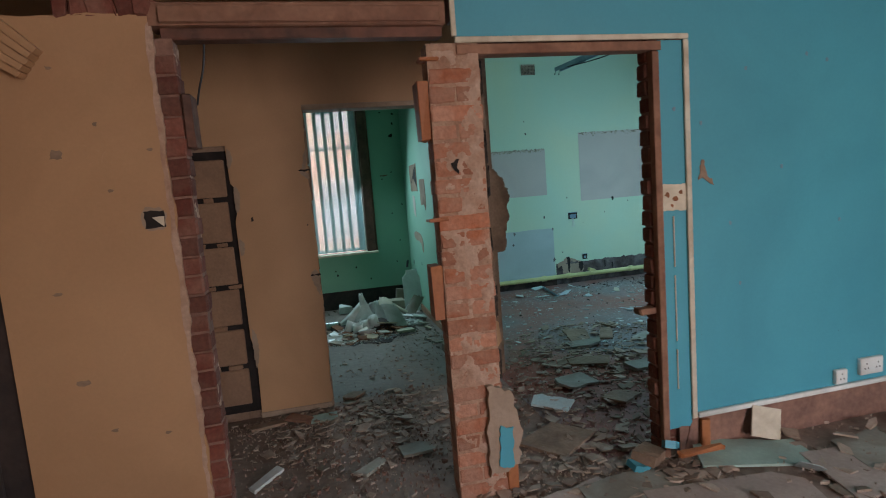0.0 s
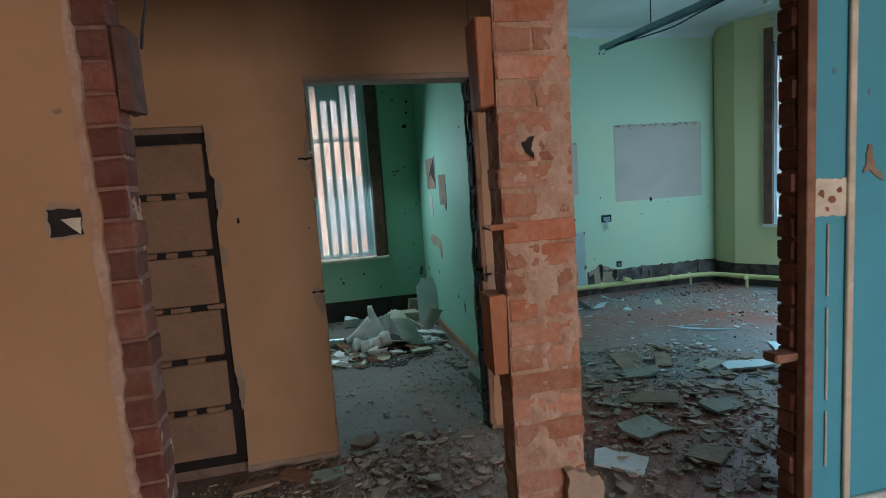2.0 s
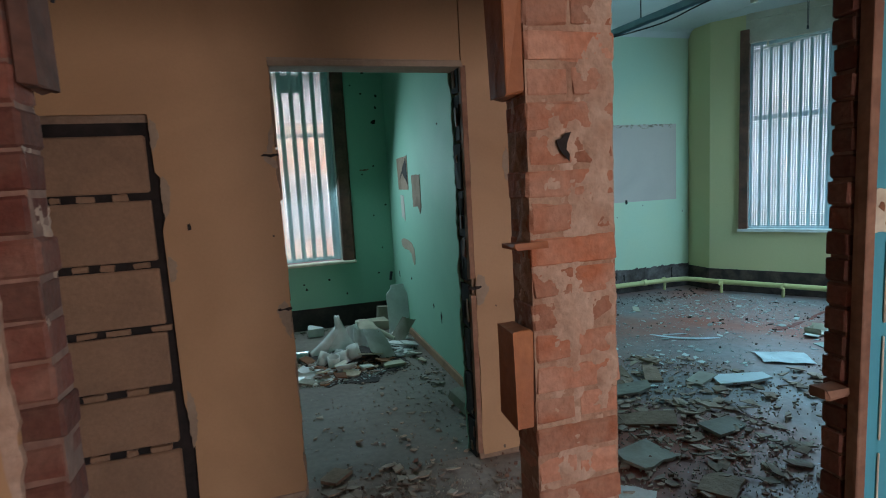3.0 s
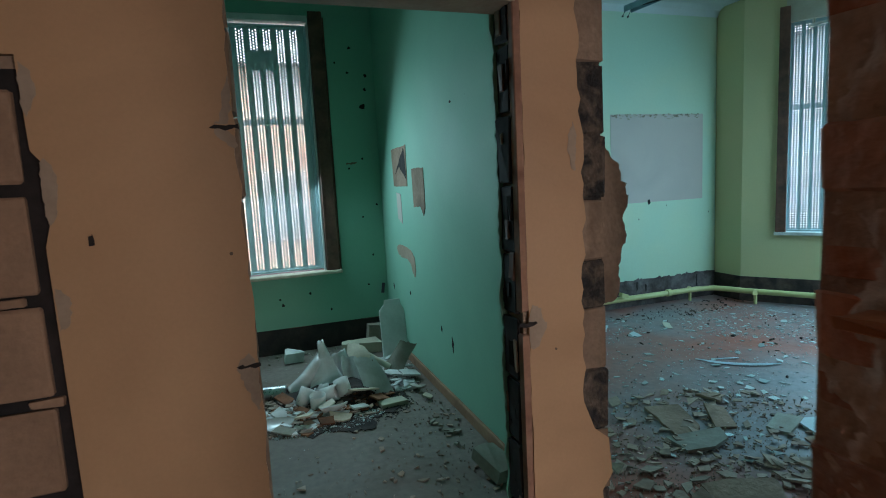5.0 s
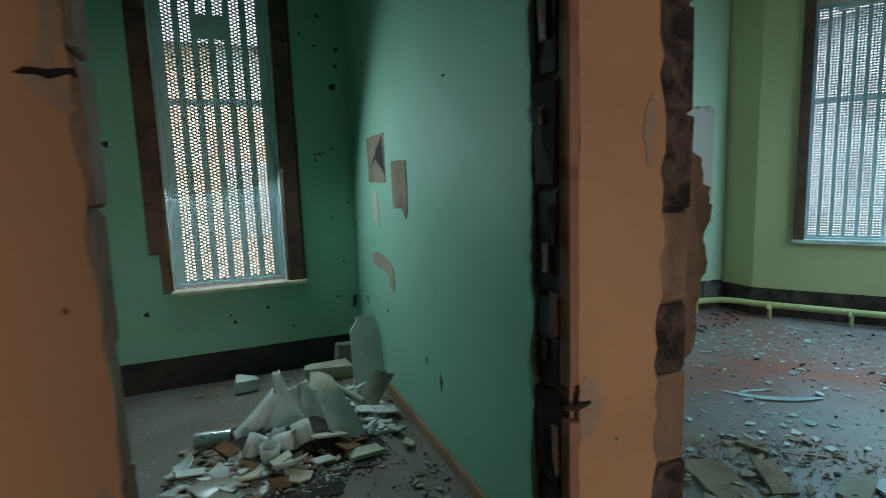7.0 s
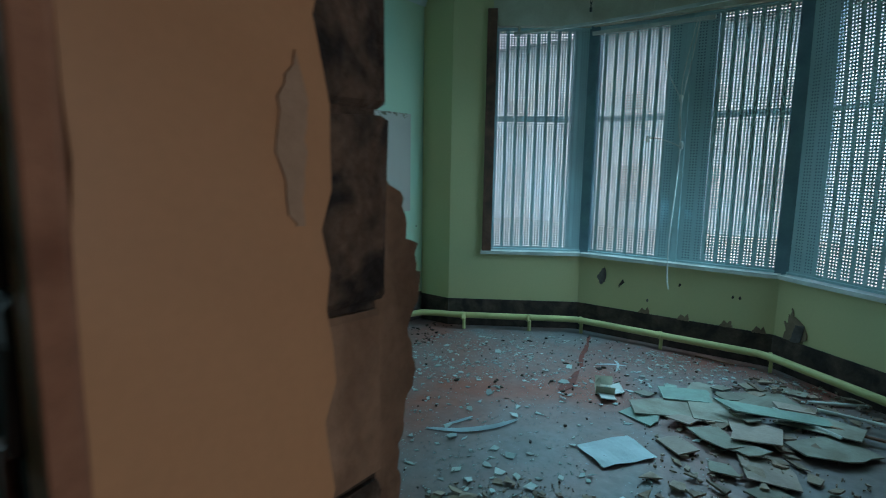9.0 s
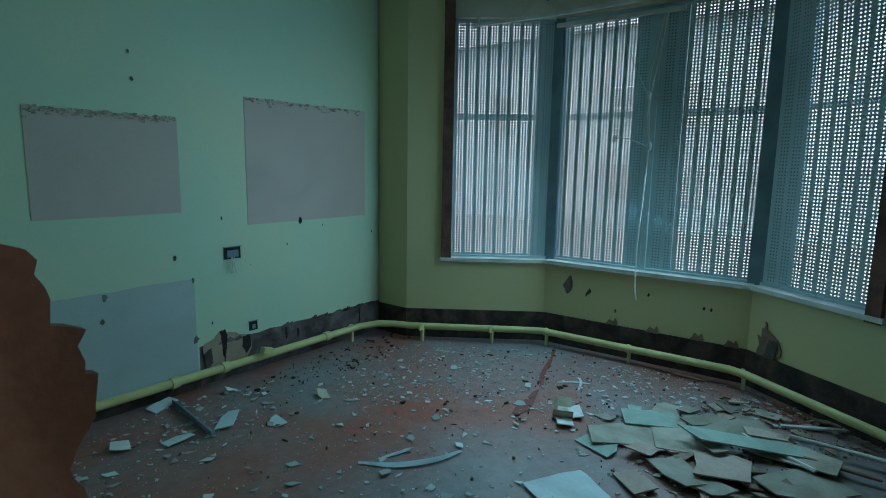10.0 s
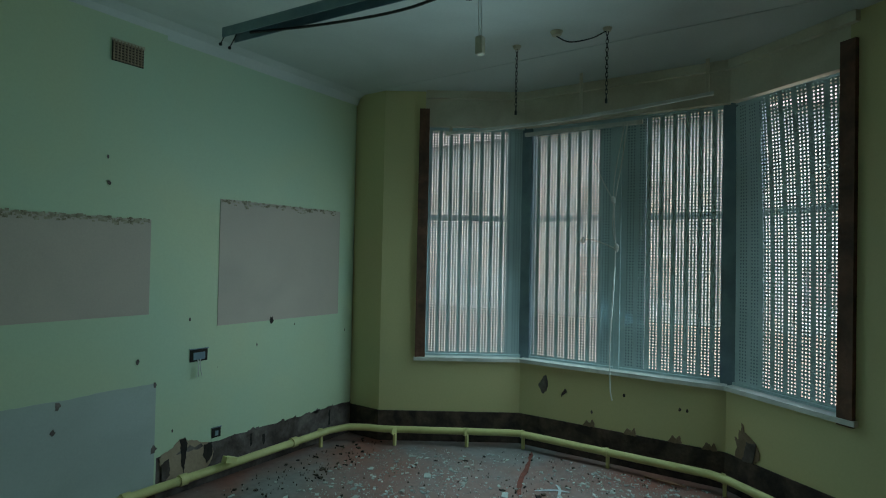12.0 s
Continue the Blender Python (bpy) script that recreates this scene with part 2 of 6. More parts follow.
def box(x0, x1, y0, y1, z0, z1, bevel=0.0, m=None, jitter=0.0, rng=None):
    bm = bmesh.new()
    add_box(bm, x0, x1, y0, y1, z0, z1, m)
    if bevel:
        bmesh.ops.bevel(bm, geom=bm.edges[:], offset=bevel, segments=1, affect="EDGES", profile=0.5)
    if jitter:
        for v in bm.verts:
            v.co += Vector([rng.uniform(-jitter, jitter) for _ in range(3)])
    return bm


def prism(pts, depth, m):
    """A flat outline in the plane's u, v, given depth along its normal, laid into the world by m."""
    bm = bmesh.new()
    a = [bm.verts.new(m @ Vector((u, v, 0))) for u, v in pts]
    b = [bm.verts.new(m @ Vector((u, v, depth))) for u, v in pts]
    bm.faces.new(a)
    bm.faces.new(b[::-1])
    for i in range(len(pts)):
        j = (i + 1) % len(pts)
        bm.faces.new((a[i], b[i], b[j], a[j]))
    bm.normal_update()
    bmesh.ops.triangulate(bm, faces=[f for f in bm.faces if len(f.verts) > 4])
    return bm


def ragged(a, b, amp, step, rng):
    """Points from a to b with a torn wander to either side, a included, b left out."""
    a, b = Vector(a), Vector(b)
    count = max(2, int((b - a).length / step))
    side = Vector((-(b - a).y, (b - a).x)).normalized()
    drift, out = 0.0, []
    for i in range(count):
        drift = 0.6 * drift + rng.uniform(-amp, amp)
        p = a.lerp(b, i / count) + side * (drift if 0 < i else 0)
        out.append((p.x, p.y))
    return out


def on_y(y):   # u = x, v = z, depth towards -y
    return Matrix(((1, 0, 0, 0), (0, 0, -1, y), (0, 1, 0, 0), (0, 0, 0, 1)))


def on_x(x):   # u = y, v = z, depth towards +x
    return Matrix(((0, 0, 1, x), (1, 0, 0, 0), (0, 1, 0, 0), (0, 0, 0, 1)))


def tube(name, pts, radius, material, parent=None, cyclic=False, res=6, label=""):
    cu = bpy.data.curves.new(name, "CURVE")
    cu.dimensions, cu.bevel_depth, cu.bevel_resolution, cu.use_fill_caps = "3D", radius, res, True
    sp = cu.splines.new("POLY")
    sp.points.add(len(pts) - 1)
    for p, q in zip(sp.points, pts):
        p.co = (*q, 1)
    sp.use_cyclic_u = cyclic
    tmp = bpy.data.objects.new(name, cu)
    scene.collection.objects.link(tmp)
    me = bpy.data.meshes.new_from_object(tmp.evaluated_get(bpy.context.evaluated_depsgraph_get()))
    bpy.data.objects.remove(tmp)
    bpy.data.curves.remove(cu)
    me.name = name
    me.materials.clear()
    me.materials.append(material)
    for f in me.polygons:
        f.use_smooth = True
    ob = new(name, me)
    ob.parent = parent
    return tagged(ob, label)


def smooth_path(pts, steps=6):
    """Catmull-Rom through the points."""
    P = [Vector(p) for p in pts]
    P = [2 * P[0] - P[1]] + P + [2 * P[-1] - P[-2]]
    out = []
    for i in range(1, len(P) - 2):
        for s in range(steps):
            t = s / steps
            a, b, c, d = P[i - 1:i + 3]
            out.append(0.5 * ((2 * b) + (c - a) * t + (2 * a - 5 * b + 4 * c - d) * t * t + (3 * b - a - 3 * c + d) * t ** 3))
    out.append(P[-2])
    return out


def joined(name, boxes, material, label, category):
    bm = bmesh.new()
    for b in boxes:
        add_box(bm, *b)
    return structure(name, bm, material, label, category)


rng = random.Random(7)
YA, YAB = 2.238, 2.346      # brick wall: front and back face
YB, YBB = 3.602, 3.745     # block partition
XC, XCB = 1.137, 1.27      # green partition
YW, YR = 6.717, 6.553      # far wall in the small and in the large room
XE = 4.76                  # outer wall of the large room
BAY = [(4.761, 6.226), (5.44, 5.23), (5.47, 3.65), (4.761, 2.654)]

# ---- floors and ceiling ----
def floor_sheet(name, x0, x1, y0, y1, step, amp, material, label):
    nx, ny = int((x1 - x0) / step) + 1, int((y1 - y0) / step) + 1
    verts, faces = [], []
    for j in range(ny + 1):
        for i in range(nx + 1):
            x, y = x0 + (x1 - x0) * i / nx, y0 + (y1 - y0) * j / ny
            h = noise.noise((x * 2.1, y * 2.1, 3)) + 0.5 * noise.noise((x * 7, y * 7, 1))
            verts.append((x, y, F + amp * h))
    for j in range(ny):
        for i in range(nx):
            a = j * (nx + 1) + i
            faces.append((a, a + 1, a + nx + 2, a + nx + 1))
    me = bpy.data.meshes.new(name)
    me.from_pydata(verts, [], faces)
    me.materials.append(material)
    for f in me.polygons:
        f.use_smooth = True
    return tagged(new(name, me), label, "floor", kind="structure")


floor_sheet("floor_front", -3.0, 4.6, -3.0, 2.34, 0.06, 0.006, M_FLOOR, "dusty grey concrete floor strewn with plaster")
floor_sheet("floor_passage", -3.0, 1.2, 2.34, 3.67, 0.06, 0.006, M_FLOOR, "brown dirt covered passage floor")
floor_sheet("floor_small_room", -3.0, 1.2, 3.67, 6.8, 0.06, 0.004, M_GREYFLOOR, "dirty grey floor with dust and burn marks")
floor_sheet("floor_large_room", 1.2, 5.6, 2.34, 6.7, 0.06, 0.004, M_ROOMFLOOR, "worn red painted floor under grey dust and shards")

bm = bmesh.new()
add_box(bm, -3.1, 4.9, -3.1, 7.0, TOP, TOP + 0.12)
structure("ceiling", bm, M_CEIL, "flat grey-white plaster ceiling", "ceiling")
bm = prism([(4.72, 6.55), (4.9, 6.5), (5.8, 5.45), (5.8, 3.45), (4.9, 2.35), (4.72, 2.35)], 0.2, Matrix.Translation((0, 0, TOP - 0.004)))
structure("ceiling_bay", bm, M_CEIL, "stained plaster ceiling over the bay window", "ceiling")

part("coving", prism([(0, 0), (0.09, 0), (0.03, -0.03), (0, -0.09)], 3.50, Matrix(((0, 0, 1, XCB + 0.01), (-1, 0, 0, YR), (0, 1, 0, TOP - 0.001), (0, 0, 0, 1)))), M_CEIL, bpy.data.objects["ceiling"], "plain plaster coving")

# ---- brick wall with two openings ----
wall_a = joined("wall_brick", [
    (-1.10, -0.53, YA + 0.014, YAB, F - 0.1, 2.17),
    (-3.0, 0.64, YA + 0.014, YAB, 2.30, TOP),
    (0.64, 4.7, YA + 0.014, YAB, 2.16, TOP),
    (1.65, 4.7, YA + 0.014, YAB, F - 0.1, 2.16),
], M_RENDER, "old brick cross wall broken through by two openings", "wall")


def sheet(name, pts, y, depth, material, label):
    return part(name, prism(pts, depth, on_y(y)), material, wall_a, label)


# beige skin of the left pier, torn along the jamb
edge = ragged((-0.50, F), (-0.50, 2.17), 0.008, 0.04, rng)
sheet("plaster_skin", [(-1.10, F)] + edge + ragged((-0.49, 2.18), (-1.10, 2.18), 0.006, 0.05, rng) + [(-1.10, 2.17)], YA + 0.014, 0.014, M_BEIGE,
      "scuffed beige painted plaster")
sheet("plaster_skin", ragged((-3.0, 2.24), (0.63, 2.235), 0.006, 0.06, rng) + [(0.63, 2.235), (0.63, TOP), (-3.0, TOP)], YA + 0.014, 0.014, M_BEIGE,
      "beige painted plaster over the lintel")
rim = ragged((-0.513, F), (-0.513, 2.16), 0.003, 0.02, rng) + ragged((-0.494, 2.16), (-0.494, F), 0.005, 0.018, rng)
sheet("torn_edge", rim, YA + 0.013, 0.016, M_SMEAR, "pale torn plaster edge")
# blue skin
blue = [(0.645, 2.065), (1.715, 2.065), (1.715, 0.275), (4.7, 0.275), (4.7, TOP), (0.645, TOP)]
sheet("painted_skin", blue, YA + 0.014, 0.014, M_BLUE, "glossy blue painted plaster")
sheet("painted_skin", [(1.585, 2.055)] + [(1.712, 2.055), (1.712, 0.24)] + ragged((1.70, 0.22), (1.585, 0.22), 0.006, 0.02, rng) + [(1.585, 0.22)],
      YA + 0.013, 0.012, M_BLUE, "blue painted strip beside the frame")
# exposed base under the blue
sheet("exposed_base", [(1.66, F - 0.05), (4.7, F - 0.05)] + ragged((4.7, 0.272), (1.66, 0.272), 0.004, 0.06, rng), YA + 0.0145, 0.006, M_RENDER, "bare brown render")
for x0, x1, z0, z1 in ((0.64, 1.735, 2.058, 2.082), (1.708, 1.735, 0.26, 2.056), (0.628, 0.65, 2.084, TOP - 0.02)):
    part("trim_strip", box(x0, x1, YA - 0.014, YA - 0.001, z0, z1, 0.003), M_TRIM, wall_a, "cream painted beading")
part("trim_strip", box(1.737, 4.7, YA - 0.022, YA - 0.001, 0.262, 0.287, 0.004), M_WHITE, wall_a, "chipped white beading")
for z0, z1 in ((0.42, 0.62), (0.66, 0.98), (1.02, 1.26)):
    part("trim_strip", box(1.634, 1.641, YA - 0.006, YA - 0.001, z0, z1, 0.002), M_TRIM, wall_a, "narrow cream paint line")

# near-black leaf added for the dark doorway; its shade is put into colour
door = tagged(obj("door_1", box(-2.0, -1.105, YA + 0.03, YA + 0.075, F, 2.20, 0.004), M_BLACKBASE), "near-black leaf standing in for the dark of the doorway beside the beige pier", "door", kind="structure")
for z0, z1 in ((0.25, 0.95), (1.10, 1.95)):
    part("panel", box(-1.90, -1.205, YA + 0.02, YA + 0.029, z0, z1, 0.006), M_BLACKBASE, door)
# timber lintels
lint = tagged(new("timber_lintel"), "split dusty timber lintel over the wide opening", "lintel")
part("beam", box(-0.50, 0.61, YA - 0.004, YAB, 2.135, 2.225, 0.006, None, 0.004, rng), M_OLDWOOD, lint)
part("board", box(-0.47, 0.60, YA + 0.02, YAB - 0.01, 2.095, 2.134, 0.004, None, 0.003, rng), M_DARKWOOD, lint)
part("nailed_strip", box(-0.46, 0.585, YA - 0.022, YA - 0.005, 2.145, 2.205, 0.004, None, 0.003, rng), M_OLDWOOD, lint)
lint2 = tagged(new("door_lining"), "dusty brown timber lining of the narrow opening", "door frame")
part("head", box(0.645, 1.60, YA - 0.006, YA + 0.07, 2.012, 2.054, 0.004, None, 0.002, rng), M_OLDWOOD, lint2)
part("head", box(0.75, 1.56, YA + 0.072, YAB - 0.01, 2.03, 2.15, 0.004, None, 0.004, rng), M_DARKWOOD, lint2)
part("jamb", box(1.553, 1.583, YA - 0.006, YA + 0.036, F, 2.010, 0.004, None, 0.003, rng), M_OLDWOOD, lint2)
part("wedge", box(1.47, 1.56, YA + 0.03, YA + 0.09, 0.80, 0.83, 0.004, None, 0.006, rng), M_OLDWOOD, lint2)

# ---- block partition with the doorway ----
wall_b = joined("wall_partition", [
    (-3.0, -0.4355, YB + 0.03, YBB - 0.014, F - 0.1, TOP),
    (-0.435, 0.0, YB + 0.014, YBB - 0.014, F - 0.1, TOP),
    (0.0, 0.845, YB + 0.014, YBB - 0.014, 2.06, TOP),
    (0.87, 1.09, YB + 0.014, YBB - 0.014, F - 0.1, 2.06),
    (0.845, 1.09, YB + 0.014, YBB - 0.014, 2.06, TOP),
], M_PLASTER, "block partition with a stripped doorway", "wall")


def skin_b(name, pts, y, depth, material, label):
    return part(name, prism(pts, depth, on_y(y)), material, wall_b, label)


left = [(-0.445, 0.12)] + [(0.0, 0.12)] + ragged((0.01, 0.15), (0.005, 2.02), 0.006, 0.04, rng)
chase = [(-0.475, 1.83), (-0.47, 1.60), (-0.44, 1.56), (-0.44, 1.45), (-0.465, 1.36), (-0.46, 0.62), (-0.435, 0.50), (-0.44, 0.30)]
skin_b("plaster_skin", left + [(-0.0, 2.045), (0.86, 2.045), (0.86, TOP), (-3.0, TOP), (-3.0, 1.83)] + chase, YB + 0.014, 0.014, M_BEIGE, "smooth beige painted plaster")
right = ragged((0.885, 0.14), (0.885, 2.045), 0.004, 0.05, rng)
rr = ragged((1.10, 2.30), (1.10, 0.62), 0.012, 0.04, rng)
skin_b("plaster_skin", right + [(0.865, 2.05), (0.865, TOP), (1.085, TOP)] + rr + [(1.14, 0.55), (1.20, 0.50), (1.215, 0.36), (1.17, 0.30), (1.19, 0.12), (0.89, 0.11)],
       YB + 0.0135, 0.0135, M_BEIGE, "smooth beige painted plaster")
# far skin of the partition, torn
skin_b("plaster_skin", [(-3.0, F), (0.0, F), (0.0, 2.06)] + [(0.848, 2.06)] + ragged((0.848, 2.05), (0.848, F), 0.006, 0.025, rng) + [(0.848, F), (1.13, F), (1.13, TOP), (-3.0, TOP)], YBB, 0.013, M_GREEN, "green painted plaster")
torn = [(1.10, 1.66), (1.20, 1.62), (1.245, 1.60), (1.265, 1.575), (1.30, 1.55), (1.315, 1.52), (1.345, 1.50), (1.35, 1.44), (1.378, 1.43), (1.375, 1.40), (1.385, 1.385), (1.37, 1.33), (1.355, 1.30),
        (1.375, 1.23), (1.35, 1.17), (1.335, 1.12), (1.34, 1.04), (1.315, 0.985), (1.22, 0.98), (1.19, 0.90), (1.10, 0.88)]
torn = [p for k in range(len(torn) - 1) for p in ragged(torn[k], torn[k + 1], 0.006, 0.012, rng)] + [torn[-1]]
skin_b("torn_plaster", torn, YBB - 0.02, 0.014, M_PLASTER, "ragged torn brown plaster")
# stripped block end
for i, (z0, z1, dark) in enumerate(((0.30, 0.53, 0), (0.54, 0.76, 1), (0.77, 0.99, 0), (1.00, 1.16, 1), (1.17, 1.38, 0), (1.39, 1.60, 1), (1.61, 1.84, 1),
                                    (1.85, 2.07, 0), (2.08, 2.30, 1), (2.31, 2.53, 0), (2.54, 2.76, 0), (2.77, 3.07, 0), (0.08, 0.29, 1))):
    x1 = 1.208 + rng.uniform(-0.008, 0.008)
    part("block", box(1.085, x1, YB + 0.012, YBB - 0.035, z0, z1, 0.006, None, 0.004, rng), M_BREEZE if dark else M_PLASTER, wall_b)
part("block_core", box(1.092, 1.199, YB + 0.022, YBB - 0.036, F, TOP), M_BREEZE, wall_b)
# doorway reveals: right one mostly near-black, left one plaster brown
z = F
while z < 2.0:
    h = 0.215 + rng.uniform(-.01, .01)
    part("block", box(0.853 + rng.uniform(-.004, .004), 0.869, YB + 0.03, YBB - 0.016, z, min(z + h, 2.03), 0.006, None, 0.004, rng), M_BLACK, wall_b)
    y = YB + 0.032
    while y < YBB - 0.03:
        w = rng.uniform(0.015, 0.04)
        z0 = z + rng.uniform(0, h * 0.6)
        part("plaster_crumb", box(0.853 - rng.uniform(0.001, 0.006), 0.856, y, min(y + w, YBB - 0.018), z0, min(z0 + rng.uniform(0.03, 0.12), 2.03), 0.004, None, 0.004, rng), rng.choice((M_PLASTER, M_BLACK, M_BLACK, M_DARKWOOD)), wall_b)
        y += w + rng.uniform(0.0, 0.03)
    part("block", box(-0.01, 0.012 + rng.uniform(-.005, .008), YB + 0.016, YBB - 0.016, z, min(z + h, 2.03), 0.006, None, 0.004, rng), M_PLASTER, wall_b)
    z += h + 0.012
for z0, z1 in ((0.12, 0.94), (1.02, 2.03)):
    part("batten", box(0.856, 0.884, YB - 0.004, YB + 0.028, z0, z1, 0.003, None, 0.003, rng), M_OLDWOOD, wall_b)
part("soffit_plaster", box(0.0, 0.87, YB - 0.003, YBB - 0.02, 2.022, 2.052, 0.004, None, 0.005, rng), M_SCAR, wall_b)
part("base_plaster", box(-0.45, 0.0, YB + 0.002, YB + 0.02, F, 0.118, 0.004, None, 0.004, rng), M_SCAR, wall_b)
# exposed blocks left of the doorway
zs = [0.165, 0.43, 0.69, 0.95, 1.22, 1.50, 1.76]
for k, z0 in enumerate(zs[:-1]):
    part("block", box(-0.95, -0.497, YB + 0.006, YB + 0.032, z0 + 0.022, zs[k + 1] - 0.012, 0.006, None, 0.002, rng), M_BLOCK, wall_b)
    part("block", box(-1.40, -0.97, YB + 0.006, YB + 0.032, z0 + 0.022, zs[k + 1] - 0.012, 0.006, None, 0.002, rng), M_BLOCK, wall_b)
    x = -0.93
    while x < -0.55 and k:
        w = rng.uniform(0.03, 0.09)
        part("mortar_lump", box(x, x + w, YB + 0.010, YB + 0.031, z0 - 0.008, z0 + 0.016, 0.003, None, 0.004, rng), M_BLOCK, wall_b)
        x += w + rng.uniform(0.03, 0.08)
# near-black sheet paints the shade in the joints and beside the plaster edge
part("joint_backing", box(-1.45, -0.4365, YB + 0.0255, YB + 0.0305, 0.13, 1.80), M_BLACK, wall_b)

# ---- green partition ----
wall_c = joined("wall_green_partition", [(XC + 0.004, XCB, YBB - 0.02, 6.9, F - 0.1, TOP)], M_PLASTER, "thin partition between the two far rooms", "wall")
part("painted_skin", box(XC - 0.008, XC + 0.003, YBB, YW, F, TOP), M_GREEN, wall_c, "turquoise green paint")
part("painted_skin", box(XCB + 0.001, XCB + 0.01, YBB + 0.02, YR, F, TOP), M_PALE, wall_c, "pale mint paint")
part("skirting_board", box(XC - 0.03, XC - 0.009, YBB + 0.15, YW - 0.02, F, F + 0.07, 0.005), M_SKIRT, wall_c, "bare wooden skirting board")

# ---- far wall ----
def far_wall():
    w = joined("wall_far", [
        (-3.0, -0.155, YW + 0.004, YW + 0.30, F - 0.1, TOP),
        (0.605, 1.2, YW + 0.004, YW + 0.30, F - 0.1, TOP),
        (-0.155, 0.605, YW + 0.004, YW + 0.30, F - 0.1, 0.745),
        (-0.155, 0.605, YW + 0.004, YW + 0.30, 2.86, TOP),
        (1.2, 5.0, YR + 0.03, YR + 0.4, F - 0.1, TOP),
    ], M_RENDER, "thick outer wall behind both far rooms", "wall")
    for x0, x1, z0, z1 in ((-1.0, -0.215, 0.30, TOP), (0.735, XC - 0.008, 0.30, TOP), (-0.215, 0.735, 0.30, 0.745), (-0.215, 0.735, 2.86, TOP)):
        part("painted_skin", box(x0, x1, YW - 0.01, YW + 0.003, z0, z1), M_GREEN, w, "turquoise green paint")
    part("tarred_base", prism([(-1.0, F), (XC - 0.01, F)] + ragged((XC - 0.01, 0.30), (-1.0, 0.30), 0.006, 0.05, rng), 0.005, on_y(YW + 0.003)), M_BLACKBASE, w, "black tarred wall base")
    part("painted_skin", box(XCB + 0.01, 3.012, YR - 0.012, YR + 0.029, F, TOP), M_PALE, w, "pale mint painted chimney breast")
    part("painted_skin", prism([(3.013, 0.36)] + ragged((3.013, 0.355), (4.75, 0.355), 0.006, 0.05, rng) + [(4.75, 0.355), (4.75, TOP), (3.013, TOP)], 0.028, on_y(YR + 0.029)), M_PALE, w, "pale mint paint")
    # dark strip laid over the chimney breast foot, up to pipe height
    part("exposed_base", box(XCB + 0.02, 3.011, YR - 0.016, YR - 0.0125, F, 0.175), M_BAYBASE, w, "dark strip behind the pipe")
    part("exposed_base", box(3.014, 4.77, YR + 0.006, YR + 0.029, F, 0.37), M_DARKBASE, w, "rough grey-brown exposed base")
    return w


wall_far = far_wall()
joined("wall_small_room_side", [(-1.12, -1.0, YBB, 7.0, F - 0.1, TOP)], M_GREEN, "turquoise green side wall", "wall")

# ---- outer wall with the bay ----
def bay_segment(a, b, z0, z1, thick, m, inset=0.0):
    """A wall slab from a to b, its inner face on the line, built outwards."""
    a, b = Vector(a), Vector(b)
    d = (b - a).normalized()
    out = Vector((-d.y, d.x)) if (b - a).y < 0 else Vector((d.y, -d.x))
    if out.x < 0:
        out = -out
    bm = bmesh.new()
    vs = []
    for zz in (z0, z1):
        for p in (a + out * inset, b + out * inset, b + out * (inset + thick), a + out * (inset + thick)):
            vs.append(bm.verts.new((p.x, p.y, zz)))
    for f in ((3, 2, 1, 0), (4, 5, 6, 7), (0, 1, 5, 4), (1, 2, 6, 5), (2, 3, 7, 6), (3, 0, 4, 7)):
        bm.faces.new([vs[i] for i in f])
    return bm


wall_e = joined("wall_bay", [(XE, XE + 0.3, 6.225, 6.9, F - 0.1, TOP), (XE, XE + 0.3, 2.2, 2.655, F - 0.1, TOP)], M_OLIVE, "yellow-green outer wall with a wide bay", "wall")
SILL, HEAD = 0.80, 2.79
seg_len = [(Vector(BAY[i + 1]) - Vector(BAY[i])).length for i in range(3)]


def along(i, d):
    a, b = Vector(BAY[i]), Vector(BAY[i + 1])
    return a + (b - a) * (d / seg_len[i])


W1, W3 = 0.35, 0.41           # solid pier before the first and after the last bay window
part("pier", bay_segment(along(0, 0), along(0, W1), F - 0.1, TOP, 0.3, 0), M_OLIVE, wall_e, "yellow-green pier")
part("pier", bay_segment(along(2, seg_len[2] - W3), along(2, seg_len[2]), F - 0.1, TOP, 0.3, 0), M_OLIVE, wall_e, "yellow-green pier")
for i, (d0, d1) in enumerate(((W1, seg_len[0]), (0, seg_len[1]), (0, seg_len[2] - W3))):
    part("breast", bay_segment(along(i, d0), along(i, d1), F - 0.1, SILL - 0.03, 0.26, 0), M_OLIVE, wall_e, "yellow-green painted window breast")
    part("window_head", bay_segment(along(i, d0), along(i, d1), HEAD, TOP, 0.26, 0), M_COVE, wall_e, "cream stained plaster head")
    part("exposed_base", bay_segment(along(i, 0), along(i, seg_len[i]), F, 0.335, 0.012, 0, -0.012), M_BAYBASE, wall_e, "dark exposed wall base")
    part("window_sill", bay_segment(along(i, d0 - 0.06 * (i == 0)), along(i, d1 + 0.06 * (i == 2)), SILL - 0.03, SILL, 0.20, 0, -0.035), M_WHITE, wall_e, "dirty white painted sill")
part("exposed_base", box(XE - 0.012, XE - 0.001, 6.22, 6.55, F, 0.335), M_BAYBASE, wall_e, "dark exposed wall base")

bm = bmesh.new()
P0, P1 = Vector((4.98, 5.73, 2.70)), Vector((5.36, 3.74, 2.84))
side = Vector((-(P1 - P0).y, (P1 - P0).x, 0)).normalized()
last = None
